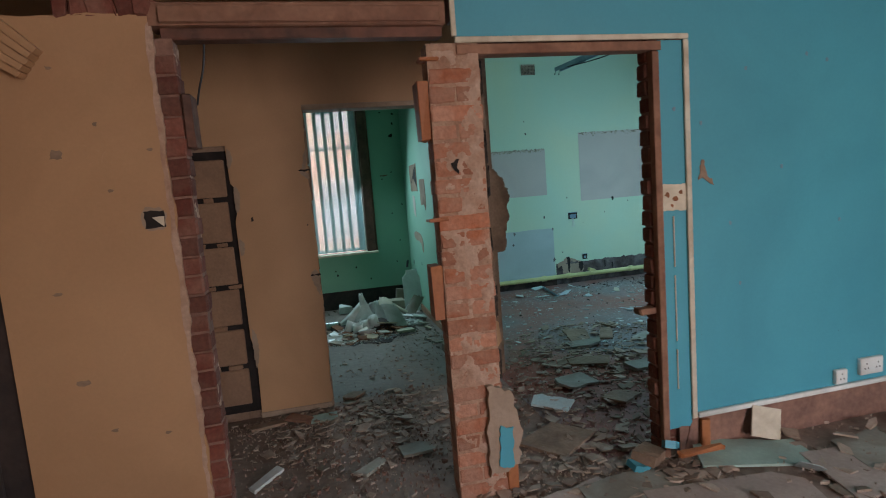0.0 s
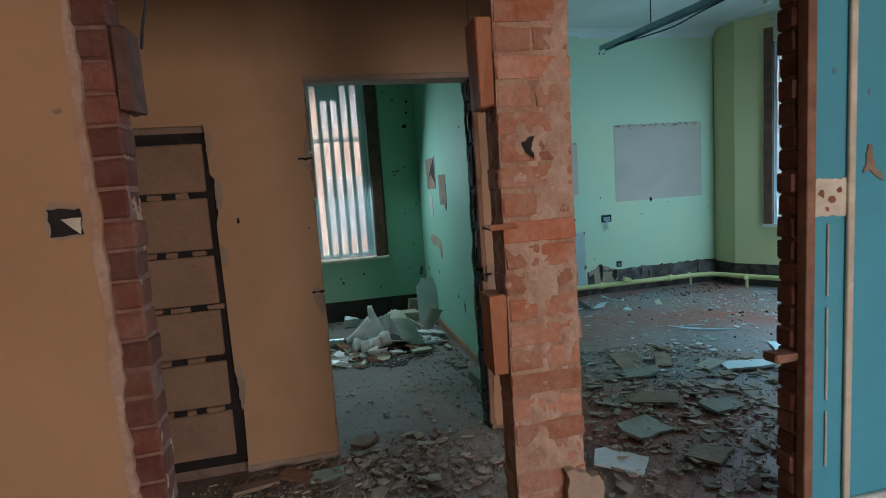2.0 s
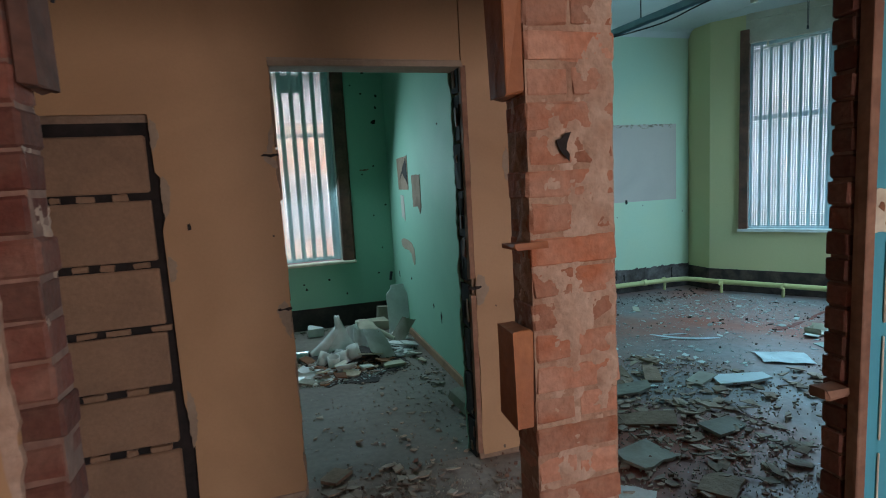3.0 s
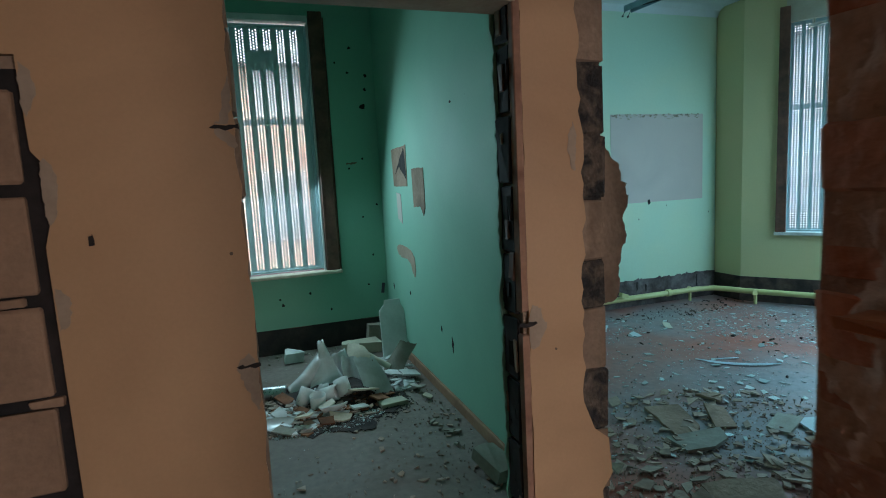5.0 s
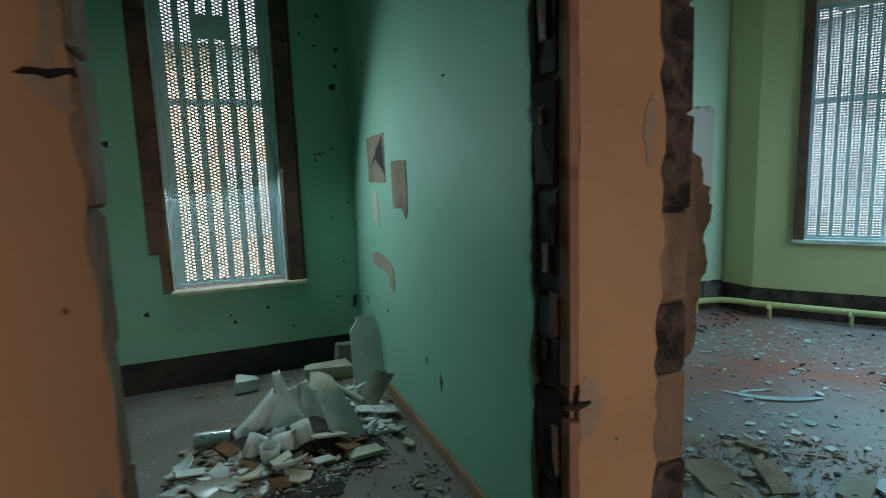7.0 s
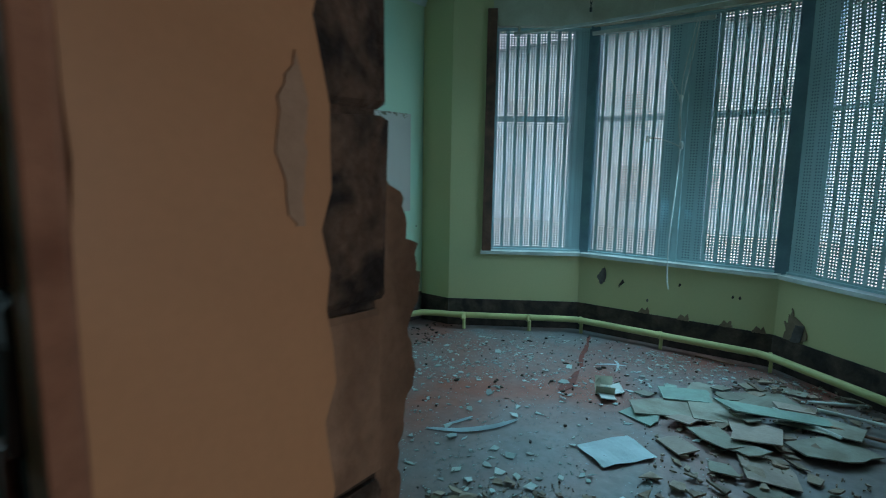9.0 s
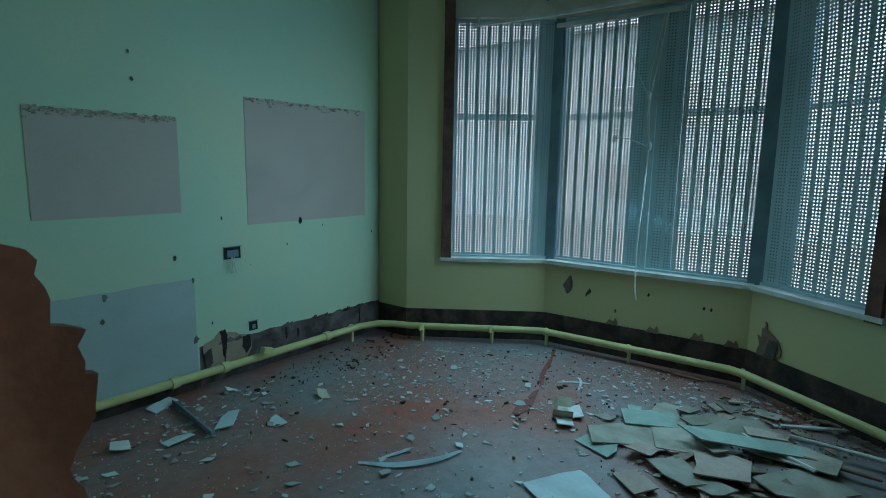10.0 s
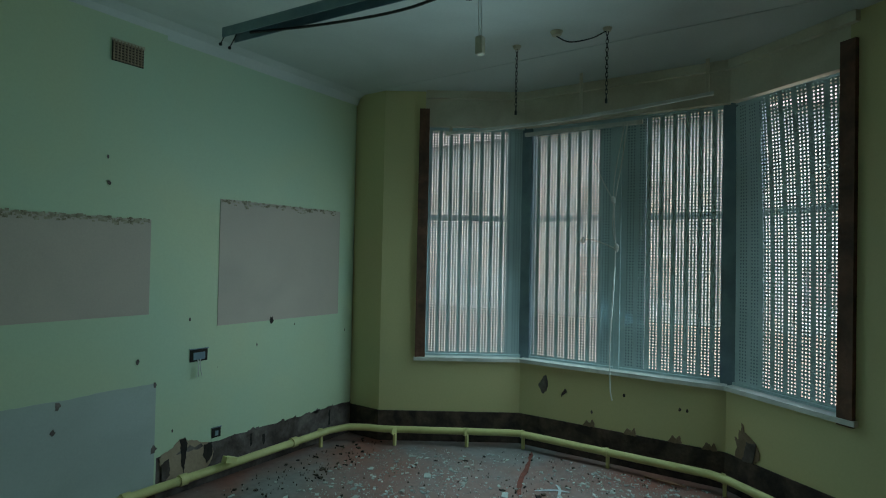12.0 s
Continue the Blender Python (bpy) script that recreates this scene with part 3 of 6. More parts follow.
for k in range(15):
    c = P0.lerp(P1, k / 14) - Vector((0, 0, 0.03 * math.sin(math.pi * k / 14)))
    ring = [bm.verts.new(c + side * u + Vector((0, 0, v))) for u, v in ((-0.018, -0.011), (0.018, -0.011), (0.018, 0.011), (-0.018, 0.011))]
    if last:
        for q in range(4):
            bm.faces.new((last[q], last[(q + 1) % 4], ring[(q + 1) % 4], ring[q]))
    if k in (0, 14):
        bm.faces.new(ring)
    last = ring
thing("cable_trunking", bm, M_WHITE, "loose white cable trunking fallen across the bay head", "cable trunking")
for k in (0.02, 0.55, 0.98):
    q = P0.lerp(P1, k)
    thing("trunking_bracket", box(q.x - 0.006, q.x + 0.006, q.y - 0.012, q.y + 0.012, q.z, TOP - 0.001 if k > 0.5 else q.z + 0.06, 0.002), M_COVE, "thin bracket holding the loose trunking", "bracket", "trunking brackets")
part("coving", bay_segment(along(0, 0.36), along(0, seg_len[0]), 3.02, TOP - 0.005, 0.04, 0, -0.04), M_COVE, wall_e, "cream stained coving")
part("coving", bay_segment(along(1, 0), along(1, seg_len[1]), 3.02, TOP - 0.006, 0.04, 0, -0.04), M_COVE, wall_e, "cream stained coving")
part("coving", bay_segment(along(2, 0), along(2, seg_len[2] - 0.36), 3.02, TOP - 0.007, 0.04, 0, -0.04), M_COVE, wall_e, "cream stained coving")

# ---- plain walls that close the place ----
def closing():
    # opening made for the assumed window lamp, always out of view
    joined("wall_front_back", [(-3.1, 1.3, -3.1, -3.0, F - 0.1, TOP), (3.3, 4.7, -3.1, -3.0, F - 0.1, TOP), (1.3, 3.3, -3.1, -3.0, F - 0.1, 0.48), (1.3, 3.3, -3.1, -3.0, 2.22, TOP)], M_BEIGE, "plain beige end wall with an assumed, unseen window opening", "wall")
    joined("wall_front_side", [(-3.1, -3.0, -3.0, 7.0, F - 0.1, TOP)], M_BEIGE, "plain beige side wall", "wall")
    joined("wall_front_end", [(4.6, 4.75, -3.0, 2.24, F - 0.1, TOP)], M_BLUE, "plain blue side wall", "wall")


closing()


# ---- bricks of the openings ----
def brick_mesh(w, d, h, seed):
    r = random.Random(seed)
    bm = box(-w / 2, w / 2, -d / 2, d / 2, -h / 2, h / 2, 0.006, None, 0.0028, r)
    me = bpy.data.meshes.new("brick")
    bm.to_mesh(me)
    bm.free()
    return me


def bricks(parent, x0, x1, y0, y1, z0, z1, material, split, rough=0.006, course=0.075, seed=1):
    """Courses of bricks filling a pier; alternate courses are split in two across x or laid whole."""
    r = random.Random(seed)
    whole = [brick_mesh(x1 - x0, y1 - y0, course - 0.008, seed * 10 + k) for k in range(4)]
    half = [brick_mesh((x1 - x0) / 2 - 0.004, y1 - y0, course - 0.008, seed * 10 + 5 + k) for k in range(4)]
    for me in whole + half:
        me.materials.append(material)
    z, k = z0, 0
    while z + course <= z1 + 0.01:
        cells = [((x0 + x1) / 2, whole)] if (k % 2 == 0 or not split) else [((3 * x0 + x1) / 4, half), ((x0 + 3 * x1) / 4, half)]
        for x, kind in cells:
            ob = new("brick", r.choice(kind))
            ob.parent = parent
            ob.matrix_basis = pose(x + r.uniform(-rough, rough), (y0 + y1) / 2 + r.uniform(-rough, rough) * 0.5, z + course / 2, r.uniform(-.3, .3), r.uniform(-.35, .35), r.uniform(-.6, .6))
        z += course
        k += 1


pillar = tagged(obj("brick_pillar", box(0.5205, 0.7395, YA + 0.0035, YAB - 0.0035, F - 0.1, 2.06), M_MORTAR), "free-standing stripped brick pillar with mortar smears between the two openings", "pillar")
bricks(pillar, 0.518, 0.742, YA, YAB, F, 2.02, M_BRICKDUST, True, 0.004, 0.0755, 3)
# mortar dragged over bricks and joints: a rough skin that comes out of the face in patches
def mortar_skin(parent, u0, u1, v0, v1, at, level, seed, lift=0.006):
    """at(u, v, out) gives the place; the skin stands proud where the noise is high and sinks behind elsewhere."""
    nu, nv = int((u1 - u0) / 0.006), int((v1 - v0) / 0.006)
    verts, keep, faces = [], [], []
    for j in range(nv + 1):
        for i in range(nu + 1):
            u, v = u0 + (u1 - u0) * i / nu, v0 + (v1 - v0) * j / nv
            h = noise.noise((u * 9 + seed, v * 6, seed)) + 0.55 * noise.noise((u * 28, v * 24 + seed, 2)) + 0.25 * noise.noise((u * 90, v * 90, seed)) - level(u)
            out = max(-0.006, min(lift, h * 0.014))
            verts.append(at(u, v, out))
            keep.append(h > -0.35)
    for j in range(nv):
        for i in range(nu):
            a = j * (nu + 1) + i
            q = (a, a + 1, a + nu + 2, a + nu + 1)
            if any(keep[k] for k in q):
                faces.append(q)
    me = bpy.data.meshes.new("mortar_smear")
    me.from_pydata(verts, [], faces)
    me.materials.append(M_SMEAR)
    for f in me.polygons:
        f.use_smooth = True
    ob = new("mortar_smear", me)
    ob.parent = parent
    return tagged(ob, "pale mortar dragged over the bricks", kind="stuff")


mortar_skin(pillar, 0.524, 0.738, F, 2.03, lambda u, v, o: (u, YA - 0.0005 - o, v), lambda u: 0.52 - 0.5 * (u - 0.52) / 0.22, 3)
mortar_skin(pillar, YA + 0.004, YAB - 0.004, F, 2.03, lambda u, v, o: (0.5175 - o, u, v), lambda u: 0.40, 5)
mortar_skin(wall_a, YA + 0.02, YAB - 0.004, F, 2.08, lambda u, v, o: (-0.4265 + o, u, v), lambda u: 0.55, 7, 0.004)
bricks(wall_a, -0.54, -0.427, YA + 0.016, YAB, F, 2.10, M_BRICK, False, 0.004, 0.0755, 4)
bricks(wall_a, 1.545, 1.655, YA + 0.040, YAB, F, 2.10, M_BRICK, False, 0.006, 0.0755, 5)
part("mortar_core", box(-0.52, -0.4305, YA + 0.021, YAB - 0.004, F - 0.1, 2.10), M_RENDER, wall_a, "dark lime mortar")
part("mortar_core", box(1.556, 1.655, YA + 0.046, YAB - 0.008, F - 0.1, 2.12), M_RENDER, wall_a, "dark lime mortar")
# ragged course over the left pier
x = -0.80
while x < -0.50:
    w = rng.uniform(0.05, 0.10)
    part("brick_stub", box(x, x + w, YA - 0.004, YA + 0.04, 2.175, 2.235, 0.006, None, 0.008, rng), M_BRICK, wall_a)
    x += w


# ---- timber plugs ----
def plug(x0, x1, y0, y1, z0, z1, label):
    bm = box(x0, x1, y0, y1, z0, z1, 0.004, None, 0.004, rng)
    return thing("timber_plug", bm, M_WOOD, label, "timber block", "timber plugs in the brick jambs")


plug(0.472, 0.516, YA - 0.002, 2.335, 1.675, 1.915, "orange stained timber plug fixed to the brick pillar")
plug(0.468, 0.514, YA - 0.002, 2.335, 0.915, 1.15, "orange stained timber plug low on the brick pillar")
dark_plug = plug(-0.424, -0.392, 2.262, 2.36, 1.70, 1.90, "dark stained timber plug on the brick jamb")
dark_plug.data.materials[0] = M_DARKWOOD
for x, z, ww in ((0.475, 1.335, 0.085), (0.49, 1.99, 0.08)):
    thing("timber_wedge", box(x, x + ww, YA - 0.009, YA + 0.06, z, z + 0.013, 0.003, None, 0.004, rng), M_WOOD, "small splintered wedge driven into the brick joint", "timber wedge")

# torn plaster and blue paint left on the pillar foot
foot = prism(ragged((0.655, 0.18), (0.80, 0.22), 0.01, 0.02, rng) + ragged((0.80, 0.22), (0.805, 0.42), 0.012, 0.025, rng) + ragged((0.805, 0.42), (0.77, 0.57), 0.010, 0.025, rng)
             + ragged((0.77, 0.57), (0.665, 0.60), 0.010, 0.02, rng) + ragged((0.665, 0.60), (0.655, 0.18), 0.010, 0.03, rng), 0.03, on_y(YA + 0.002))
thing("plaster_remnant", foot, M_SCAR, "lump of torn plaster clinging to the brick pillar", "plaster")
thing("paint_remnant", prism(ragged((0.70, 0.23), (0.765, 0.215), 0.006, 0.015, rng) + ragged((0.765, 0.215), (0.775, 0.40), 0.006, 0.02, rng) + ragged((0.775, 0.40), (0.715, 0.415), 0.006, 0.015, rng)
                             + ragged((0.715, 0.415), (0.70, 0.23), 0.006, 0.02, rng), 0.008, on_y(YA - 0.029)), M_BLUE, "blue painted plaster scrap on the pillar foot", "plaster")
thing("timber_stub", box(0.745, 0.80, YA + 0.0, YA + 0.06, F, 0.24, 0.004, None, 0.004, rng), M_WOOD, "short broken timber stub beside the pillar", "timber")


# ---- steel window screens ----
def screen_mesh(w, h, pitch, hole, period, lit, stagger, margin, fold=0.0):
    """Sheet steel pierced by holes in upright bands: lit columns of holes, then plain sheet up to the next period."""
    bands, rows = int((w - 2 * margin) / period), int((h - 2 * margin) / pitch)
    u0, v0 = (w - bands * period + period - lit * pitch) / 2, (h - rows * pitch) / 2
    verts, faces = [], []

    def quad(a, b, c, d):
        k = len(verts)
        verts.extend(((a, c), (b, c), (b, d), (a, d)))
        faces.append((k, k + 1, k + 2, k + 3))

    def column(a, b):
        n = 24 if fold else 1
        for i in range(n):
            quad(a, b, v0 + (h - 2 * v0) * i / n, v0 + (h - 2 * v0) * (i + 1) / n)

    quad(0, w, 0, v0), quad(0, w, h - v0, h)
    ring = [(math.cos(math.pi / 4 * (k + 0.5)) * hole / 2 * 1.08, math.sin(math.pi / 4 * (k + 0.5)) * hole / 2 * 1.08) for k in range(8)]
    edge = 0.0
    for c in range(bands * lit):
        a = u0 + (c // lit) * period + (c % lit) * pitch
        if a > edge + 0.0001:
            column(edge, a)
        edge = a + pitch
        shift = pitch / 2 if stagger and c % lit % 2 else 0.0
        if shift:
            quad(a, a + pitch, v0, v0 + shift), quad(a, a + pitch, h - v0 - (pitch - shift), h - v0)
        for r in range(rows - (1 if shift else 0)):
            b = v0 + r * pitch + shift
            k = len(verts)
            verts.extend(((a + pitch, b + pitch), (a, b + pitch), (a, b), (a + pitch, b)))
            verts.extend((a + pitch / 2 + p, b + pitch / 2 + q) for p, q in ring)
            for s in range(4):
                faces.append((k + s, k + (s + 1) % 4, k + 4 + (2 * s + 2) % 8, k + 4 + 2 * s + 1))
                faces.append((k + s, k + 4 + 2 * s + 1, k + 4 + 2 * s))
    column(edge, w)
    bow = (lambda u, v: 0.0) if not fold else (lambda u, v: fold * (v / h) ** 3 * math.sin(math.pi * min(1, u / w)))
    me = bpy.data.meshes.new("perforated_sheet")
    me.from_pydata([(u, bow(u, v), v) for u, v in verts], [], faces)
    me.materials.append(M_SCREEN)
    return me


def window_screen(name, p, q, z0, z1, label, fold=0.0, stagger=False, period=0.0905, lit=3, pitch=0.0225, hole=0.0112):
    p, q = Vector((*p, z0)), Vector((*q, z0))
    u = (q - p).normalized()
    m = Matrix(((u.x, -u.y, 0, p.x), (u.y, u.x, 0, p.y), (0, 0, 1, z0), (0, 0, 0, 1)))
    top = tagged(new(name), label, "window screen", "steel window screens")
    top.matrix_basis = m
    w, h = (q - p).length, z1 - z0
    sh = new("perforated_sheet", screen_mesh(w, h, pitch, hole, period, lit, stagger, 0.03, fold))
    sh.parent = top
    for a, b, c, d in ((-0.004, 0.022, 0, h), (w - 0.022, w + 0.004, 0, h), (0.023, w - 0.023, 0, 0.022), (0.023, w - 0.023, h - 0.022, h)):
        part("folded_edge", box(a, b, -0.012, 0.012, c, d, 0.003), M_SCREEN, top)
    return top


def bay_screen(i, d0, d1, label, fold=0.0):
    a, b = Vector(BAY[i]), Vector(BAY[i + 1])
    d = (b - a).normalized()
    out = Vector((-d.y, d.x))
    if out.x < 0:
        out = -out
    p, q = along(i, d0) + out * 0.075, along(i, d1) + out * 0.075
    return window_screen("window_screen", p, q, SILL - 0.003, HEAD + 0.012, label, fold)


bay_screen(0, 0.365, seg_len[0] + 0.035, "perforated grey steel screen in the first bay light")
bay_screen(1, -0.035, seg_len[1] * 0.5 + 0.005, "perforated grey steel screen beside the hanging cord")
bay_screen(1, seg_len[1] * 0.5 + 0.006, seg_len[1] + 0.035, "perforated grey steel screen in the middle of the bay")
bay_screen(2, -0.035, seg_len[2] - 0.425, "perforated grey steel screen bowed at its top", -0.085)
window_screen("window_screen", (-0.135, YW + 0.055), (0.59, YW + 0.055), 0.775, 2.80, "perforated grey steel screen over the narrow window", 0.0, True, 0.1045, 3, 0.0225, 0.0118)


# ---- window frames ----
def bay_frame():
    w = tagged(new("window_1"), "timber bay window frame behind the steel screens", "window", kind="structure")
    for i, d, half in ((0, seg_len[0] - 0.05, 0.075), (1, 0.0, 0.05), (1, 0.825, 0.17), (2, 0.075, 0.085)):
        part("mullion", bay_segment(along(i, d - half), along(i, d + half), SILL, HEAD, 0.05, 0, 0.105), M_TRAY, w, "grey painted mullion")
    for k in (1, 2):
        c = Vector(BAY[k])
        part("corner_post", box(c.x + 0.06, c.x + 0.16, c.y - 0.05, c.y + 0.05, SILL - 0.02, HEAD + 0.02, 0.005), M_TRAY, w, "grey painted corner post")
    for i in range(3):
        a, b = (0.36, seg_len[0]) if i == 0 else (0, seg_len[1]) if i == 1 else (0, seg_len[2] - 0.43)
        part("meeting_rail", bay_segment(along(i, a), along(i, b), 1.99, 2.03, 0.03, 0, 0.18), M_WHITE, w, "white painted meeting rail")
    for i, d0, d1 in ((0, 0.30, 0.385), (2, seg_len[2] - 0.45, seg_len[2] - 0.365)):
        part("casing", bay_segment(along(i, d0), along(i, d1), SILL - 0.04 * (i == 2), 2.93, 0.11, 0, -0.03), M_DARKWOOD, w, "dark bare timber casing")
    part("track", bay_segment(along(1, 0.0), along(1, seg_len[1] * 0.62), HEAD - 0.075, HEAD - 0.045, 0.03, 0, 0.01), M_WHITE, w, "white curtain track")
    return w


bay_frame()


def small_window():
    w = tagged(new("window_2"), "narrow window with dark stripped casing and white sill", "window", kind="structure")
    part("casing", box(0.605, 0.72, YW - 0.04, YW + 0.10, 0.765, 2.90, 0.008, None, 0.004, rng), M_DARKWOOD, w, "dark bare timber casing")
    # left casing built wider, so its dark wood also covers the reveal's shade
    part("casing", box(-0.275, -0.15, YW - 0.022, YW + 0.10, 1.02, 2.90, 0.008, None, 0.004, rng), M_DARKWOOD, w, "dark broken timber casing, widened to take in the reveal's shade")
    part("frame_edge", box(-0.148, -0.138, YW - 0.012, YW + 0.08, 0.765, 2.85, 0.003), M_WHITE, w, "white frame edge")
    part("frame_edge", box(0.591, 0.604, YW - 0.012, YW + 0.08, 0.765, 2.85, 0.003), M_WHITE, w, "white frame edge")
    part("window_sill", box(-0.16, 0.735, YW - 0.065, YW + 0.05, 0.735, 0.764, 0.006), M_TRIM, w, "dirty white sill")
    part("window_head", box(-0.14, 0.60, YW - 0.03, YW + 0.10, 2.81, 2.86, 0.005), M_WHITE, w, "white painted head")
    part("meeting_rail", box(-0.14, 0.60, YW + 0.15, YW + 0.19, 2.02, 2.06), M_WHITE, w, "white meeting rail")
    part("backing_plate", box(0.13, 0.33, YW + 0.062, YW + 0.07, 2.44, 2.60), M_SCREEN, w, "grey steel lock plate")
    return w


small_window()

# ---- boards and scars on the far wall ----
patches = []
for x0, x1, z0, z1, m, lab in ((3.42, 4.57, 1.15, 2.03, M_BOARD, "pale grey unpainted rectangle where a board was removed"),
                               (2.15, 2.94, 1.265, 1.85, M_BOARD, "pale grey unpainted rectangle with torn upper edge"),
                               (2.15, 2.998, 0.20, 0.83, M_PANEL, "faded blue-grey panel low on the chimney breast")):
    pts = [(x0, z0), (x1, z0)] + [(x1, z1)] + ragged((x1 - 0.01, z1), (x0 + 0.01, z1), 0.003, 0.04, rng) + [(x0, z1)]
    patches.append(thing("wall_patch", prism(pts, 0.003, on_y(YR - 0.0125 if x1 < 3.1 else YR + 0.0005)), m, lab, "wall patch", "patches on the far wall"))


def torn_paper(parent, x0, x1, z, y, count, seed):
    r = random.Random(seed)
    bm = bmesh.new()
    for _ in range(count):
        x, zz, q = r.uniform(x0, x1), z - abs(r.gauss(0, 0.018)), r.uniform(0.004, 0.014)
        add_box(bm, x - q, x + q * r.uniform(.3, 1.4), y - 0.0015 * r.uniform(1, 2), y, zz - q * 0.6, zz + q * r.uniform(.2, .6))
    ob = obj("torn_paper", bm, M_TORNPAPER, parent)
    return tagged(ob, "specks of torn paper and glue", kind="stuff")


torn_paper(patches[0], 3.43, 4.56, 2.03, YR - 0.003, 120, 5)
torn_paper(patches[1], 2.16, 2.93, 1.855, YR - 0.016, 190, 6)


def air_vent():
    v = tagged(new("air_vent"), "cream louvred air vent high on the far wall", "vent")
    part("backing", box(2.685, 2.865, YR - 0.018, YR - 0.0125, 2.768, 2.893), M_BLACK, v)
    part("frame", box(2.68, 2.87, YR - 0.022, YR - 0.0185, 2.883, 2.898), M_PLASTIC, v)
    for i in range(7):
        part("slat", box(2.685, 2.865, YR - 0.026, YR - 0.019, 2.773 + i * 0.0165, 2.78 + i * 0.0165, 0.002), M_SCAR, v)
    for i in range(9):
        part("slat", box(2.69 + i * 0.0195, 2.697 + i * 0.0195, YR - 0.0262, YR - 0.0192, 2.77, 2.891, 0.0015), M_SCAR, v)


air_vent()


def socket_box(x0, x1, z0, z1, y, label, wires=True):
    s = tagged(new("socket_box"), label, "socket box", "stripped electric boxes")
    # black plate before the wall paints the shade inside the empty box
    part("back_box", box(x0, x1, y - 0.006, y - 0.001, z0, z1), M_BLACK, s, "dark empty recess")
    part("rim", box(x0 - 0.006, x1 + 0.006, y - 0.009, y - 0.002, z1 + 0.001, z1 + 0.007, 0.001), M_TRAY, s)
    part("cover_plate", box(x0 + 0.02, x1 - 0.02, y - 0.012, y - 0.007, z0 + 0.012, z1 - 0.02, 0.001), M_TRAY, s, "blue-grey steel plate")
    if wires:
        for k in range(3):
            xx = (x0 + x1) / 2 + (k - 1) * 0.012
            tube("wire", smooth_path([(xx, y - 0.006, z0 + 0.02), (xx + rng.uniform(-.02, .02), y - 0.03, z0 - 0.04), (xx + rng.uniform(-.03, .03), y - 0.025, z0 - 0.10)]), 0.0025, M_CORD, s)


socket_box(3.225, 3.35, 0.925, 1.005, YR + 0.001, "ripped-out double socket with hanging wires")
socket_box(3.40, 3.465, 0.38, 0.445, YR + 0.001, "small empty back box low on the wall", False)


# ---- pipe ----
def heating_pipe():
    zc, rad = 0.20, 0.028
    p = tagged(new("heating_pipe"), "cream painted heating pipe running along the wall base", "pipe")
    pts = [(1.32, YR - 0.085, zc), (4.42, YR - 0.085, zc - 0.005), (4.58, 6.40, zc), (4.66, 6.28, zc), (4.72, 6.13, zc)]
    b = [along(0, seg_len[0]) + Vector((-0.12, -0.02)), along(1, seg_len[1]) + Vector((-0.12, 0.03)), along(2, seg_len[2]) + Vector((-0.10, 0.05))]
    pts += [(b[0].x - 0.05, b[0].y + 0.06, zc), (b[0].x, b[0].y - 0.04, zc), (b[1].x, b[1].y + 0.05, zc), (b[1].x - 0.04, b[1].y - 0.06, zc), (b[2].x, b[2].y, zc), (4.62, 2.47, zc)]
    tube("pipe", pts, rad, M_PIPE, p, res=8)
    for x in (2.80, 3.15, 4.05):
        tube("collar", [(x - 0.025, YR - 0.085, zc - 0.002), (x + 0.025, YR - 0.085, zc - 0.002)], rad + 0.009, M_PIPE, p)
    stands = [(4.33, YR - 0.085)] + [tuple(along(0, d) + Vector((-0.11, -0.08))) for d in (0.15, 0.75)] + [tuple(along(1, d) + Vector((-0.12, 0))) for d in (0.1, 0.8)] + [tuple(along(2, 0.02) + Vector((-0.13, 0)))]
    for x, y in stands:
        part("stand", box(x - 0.012, x + 0.012, y - 0.012, y + 0.012, F, zc - 0.02, 0.002), M_PIPE, p)
        tube("clip", [(x, y, zc), (x + 0.001, y + 0.02, zc)], rad + 0.006, M_PIPE, p)


heating_pipe()


# ---- hanging fittings ----
def cable_tray():
    t = tagged(new("suspended_tray"), "blue-grey steel lighting channel hanging from the ceiling", "lighting channel")
    a, b = Vector((2.47, 5.08, 2.505)), Vector((2.66, 3.05, 2.505))
    d = (b - a).normalized()
    s = Vector((-d.y, d.x, 0))
    m = Matrix(((s.x, d.x, 0, a.x), (s.y, d.y, 0, a.y), (0, 0, 1, a.z), (0, 0, 0, 1)))
    L = (b - a).length
    for u0, u1, v0, v1 in ((-0.032, 0.032, 0.034, 0.038), (-0.032, -0.028, 0, 0.0335), (0.028, 0.032, 0, 0.0335)):
        part("channel", box(u0, u1, 0, L, v0, v1, 0, m), M_TRAY, t)
    for k in (0.6, 1.7):
        q = m @ Vector((0, k, 0.036))
        tube("rod", [q, (q.x, q.y, TOP)], 0.004, M_CABLE, t)
    tube("cable", smooth_path([m @ Vector((0.02, 0.1, 0.02)), m @ Vector((0.03, 0.45, -0.012)), m @ Vector((0.03, 0.8, -0.03)), m @ Vector((0.02, 1.1, -0.01)), m @ Vector((0, 1.8, 0.02))]), 0.005, M_CABLE, t)
    for k in (-0.022, 0.022):
        q = m @ Vector((k, -0.02, -0.02))
        bm = bmesh.new()
        bmesh.ops.create_icosphere(bm, subdivisions=2, radius=0.007, matrix=Matrix.Translation(q))
        part("lug", bm, M_CABLE, t)
        tube("lug_wire", [q, m @ Vector((k, 0.02, 0.03))], 0.002, M_CABLE, t)


cable_tray()


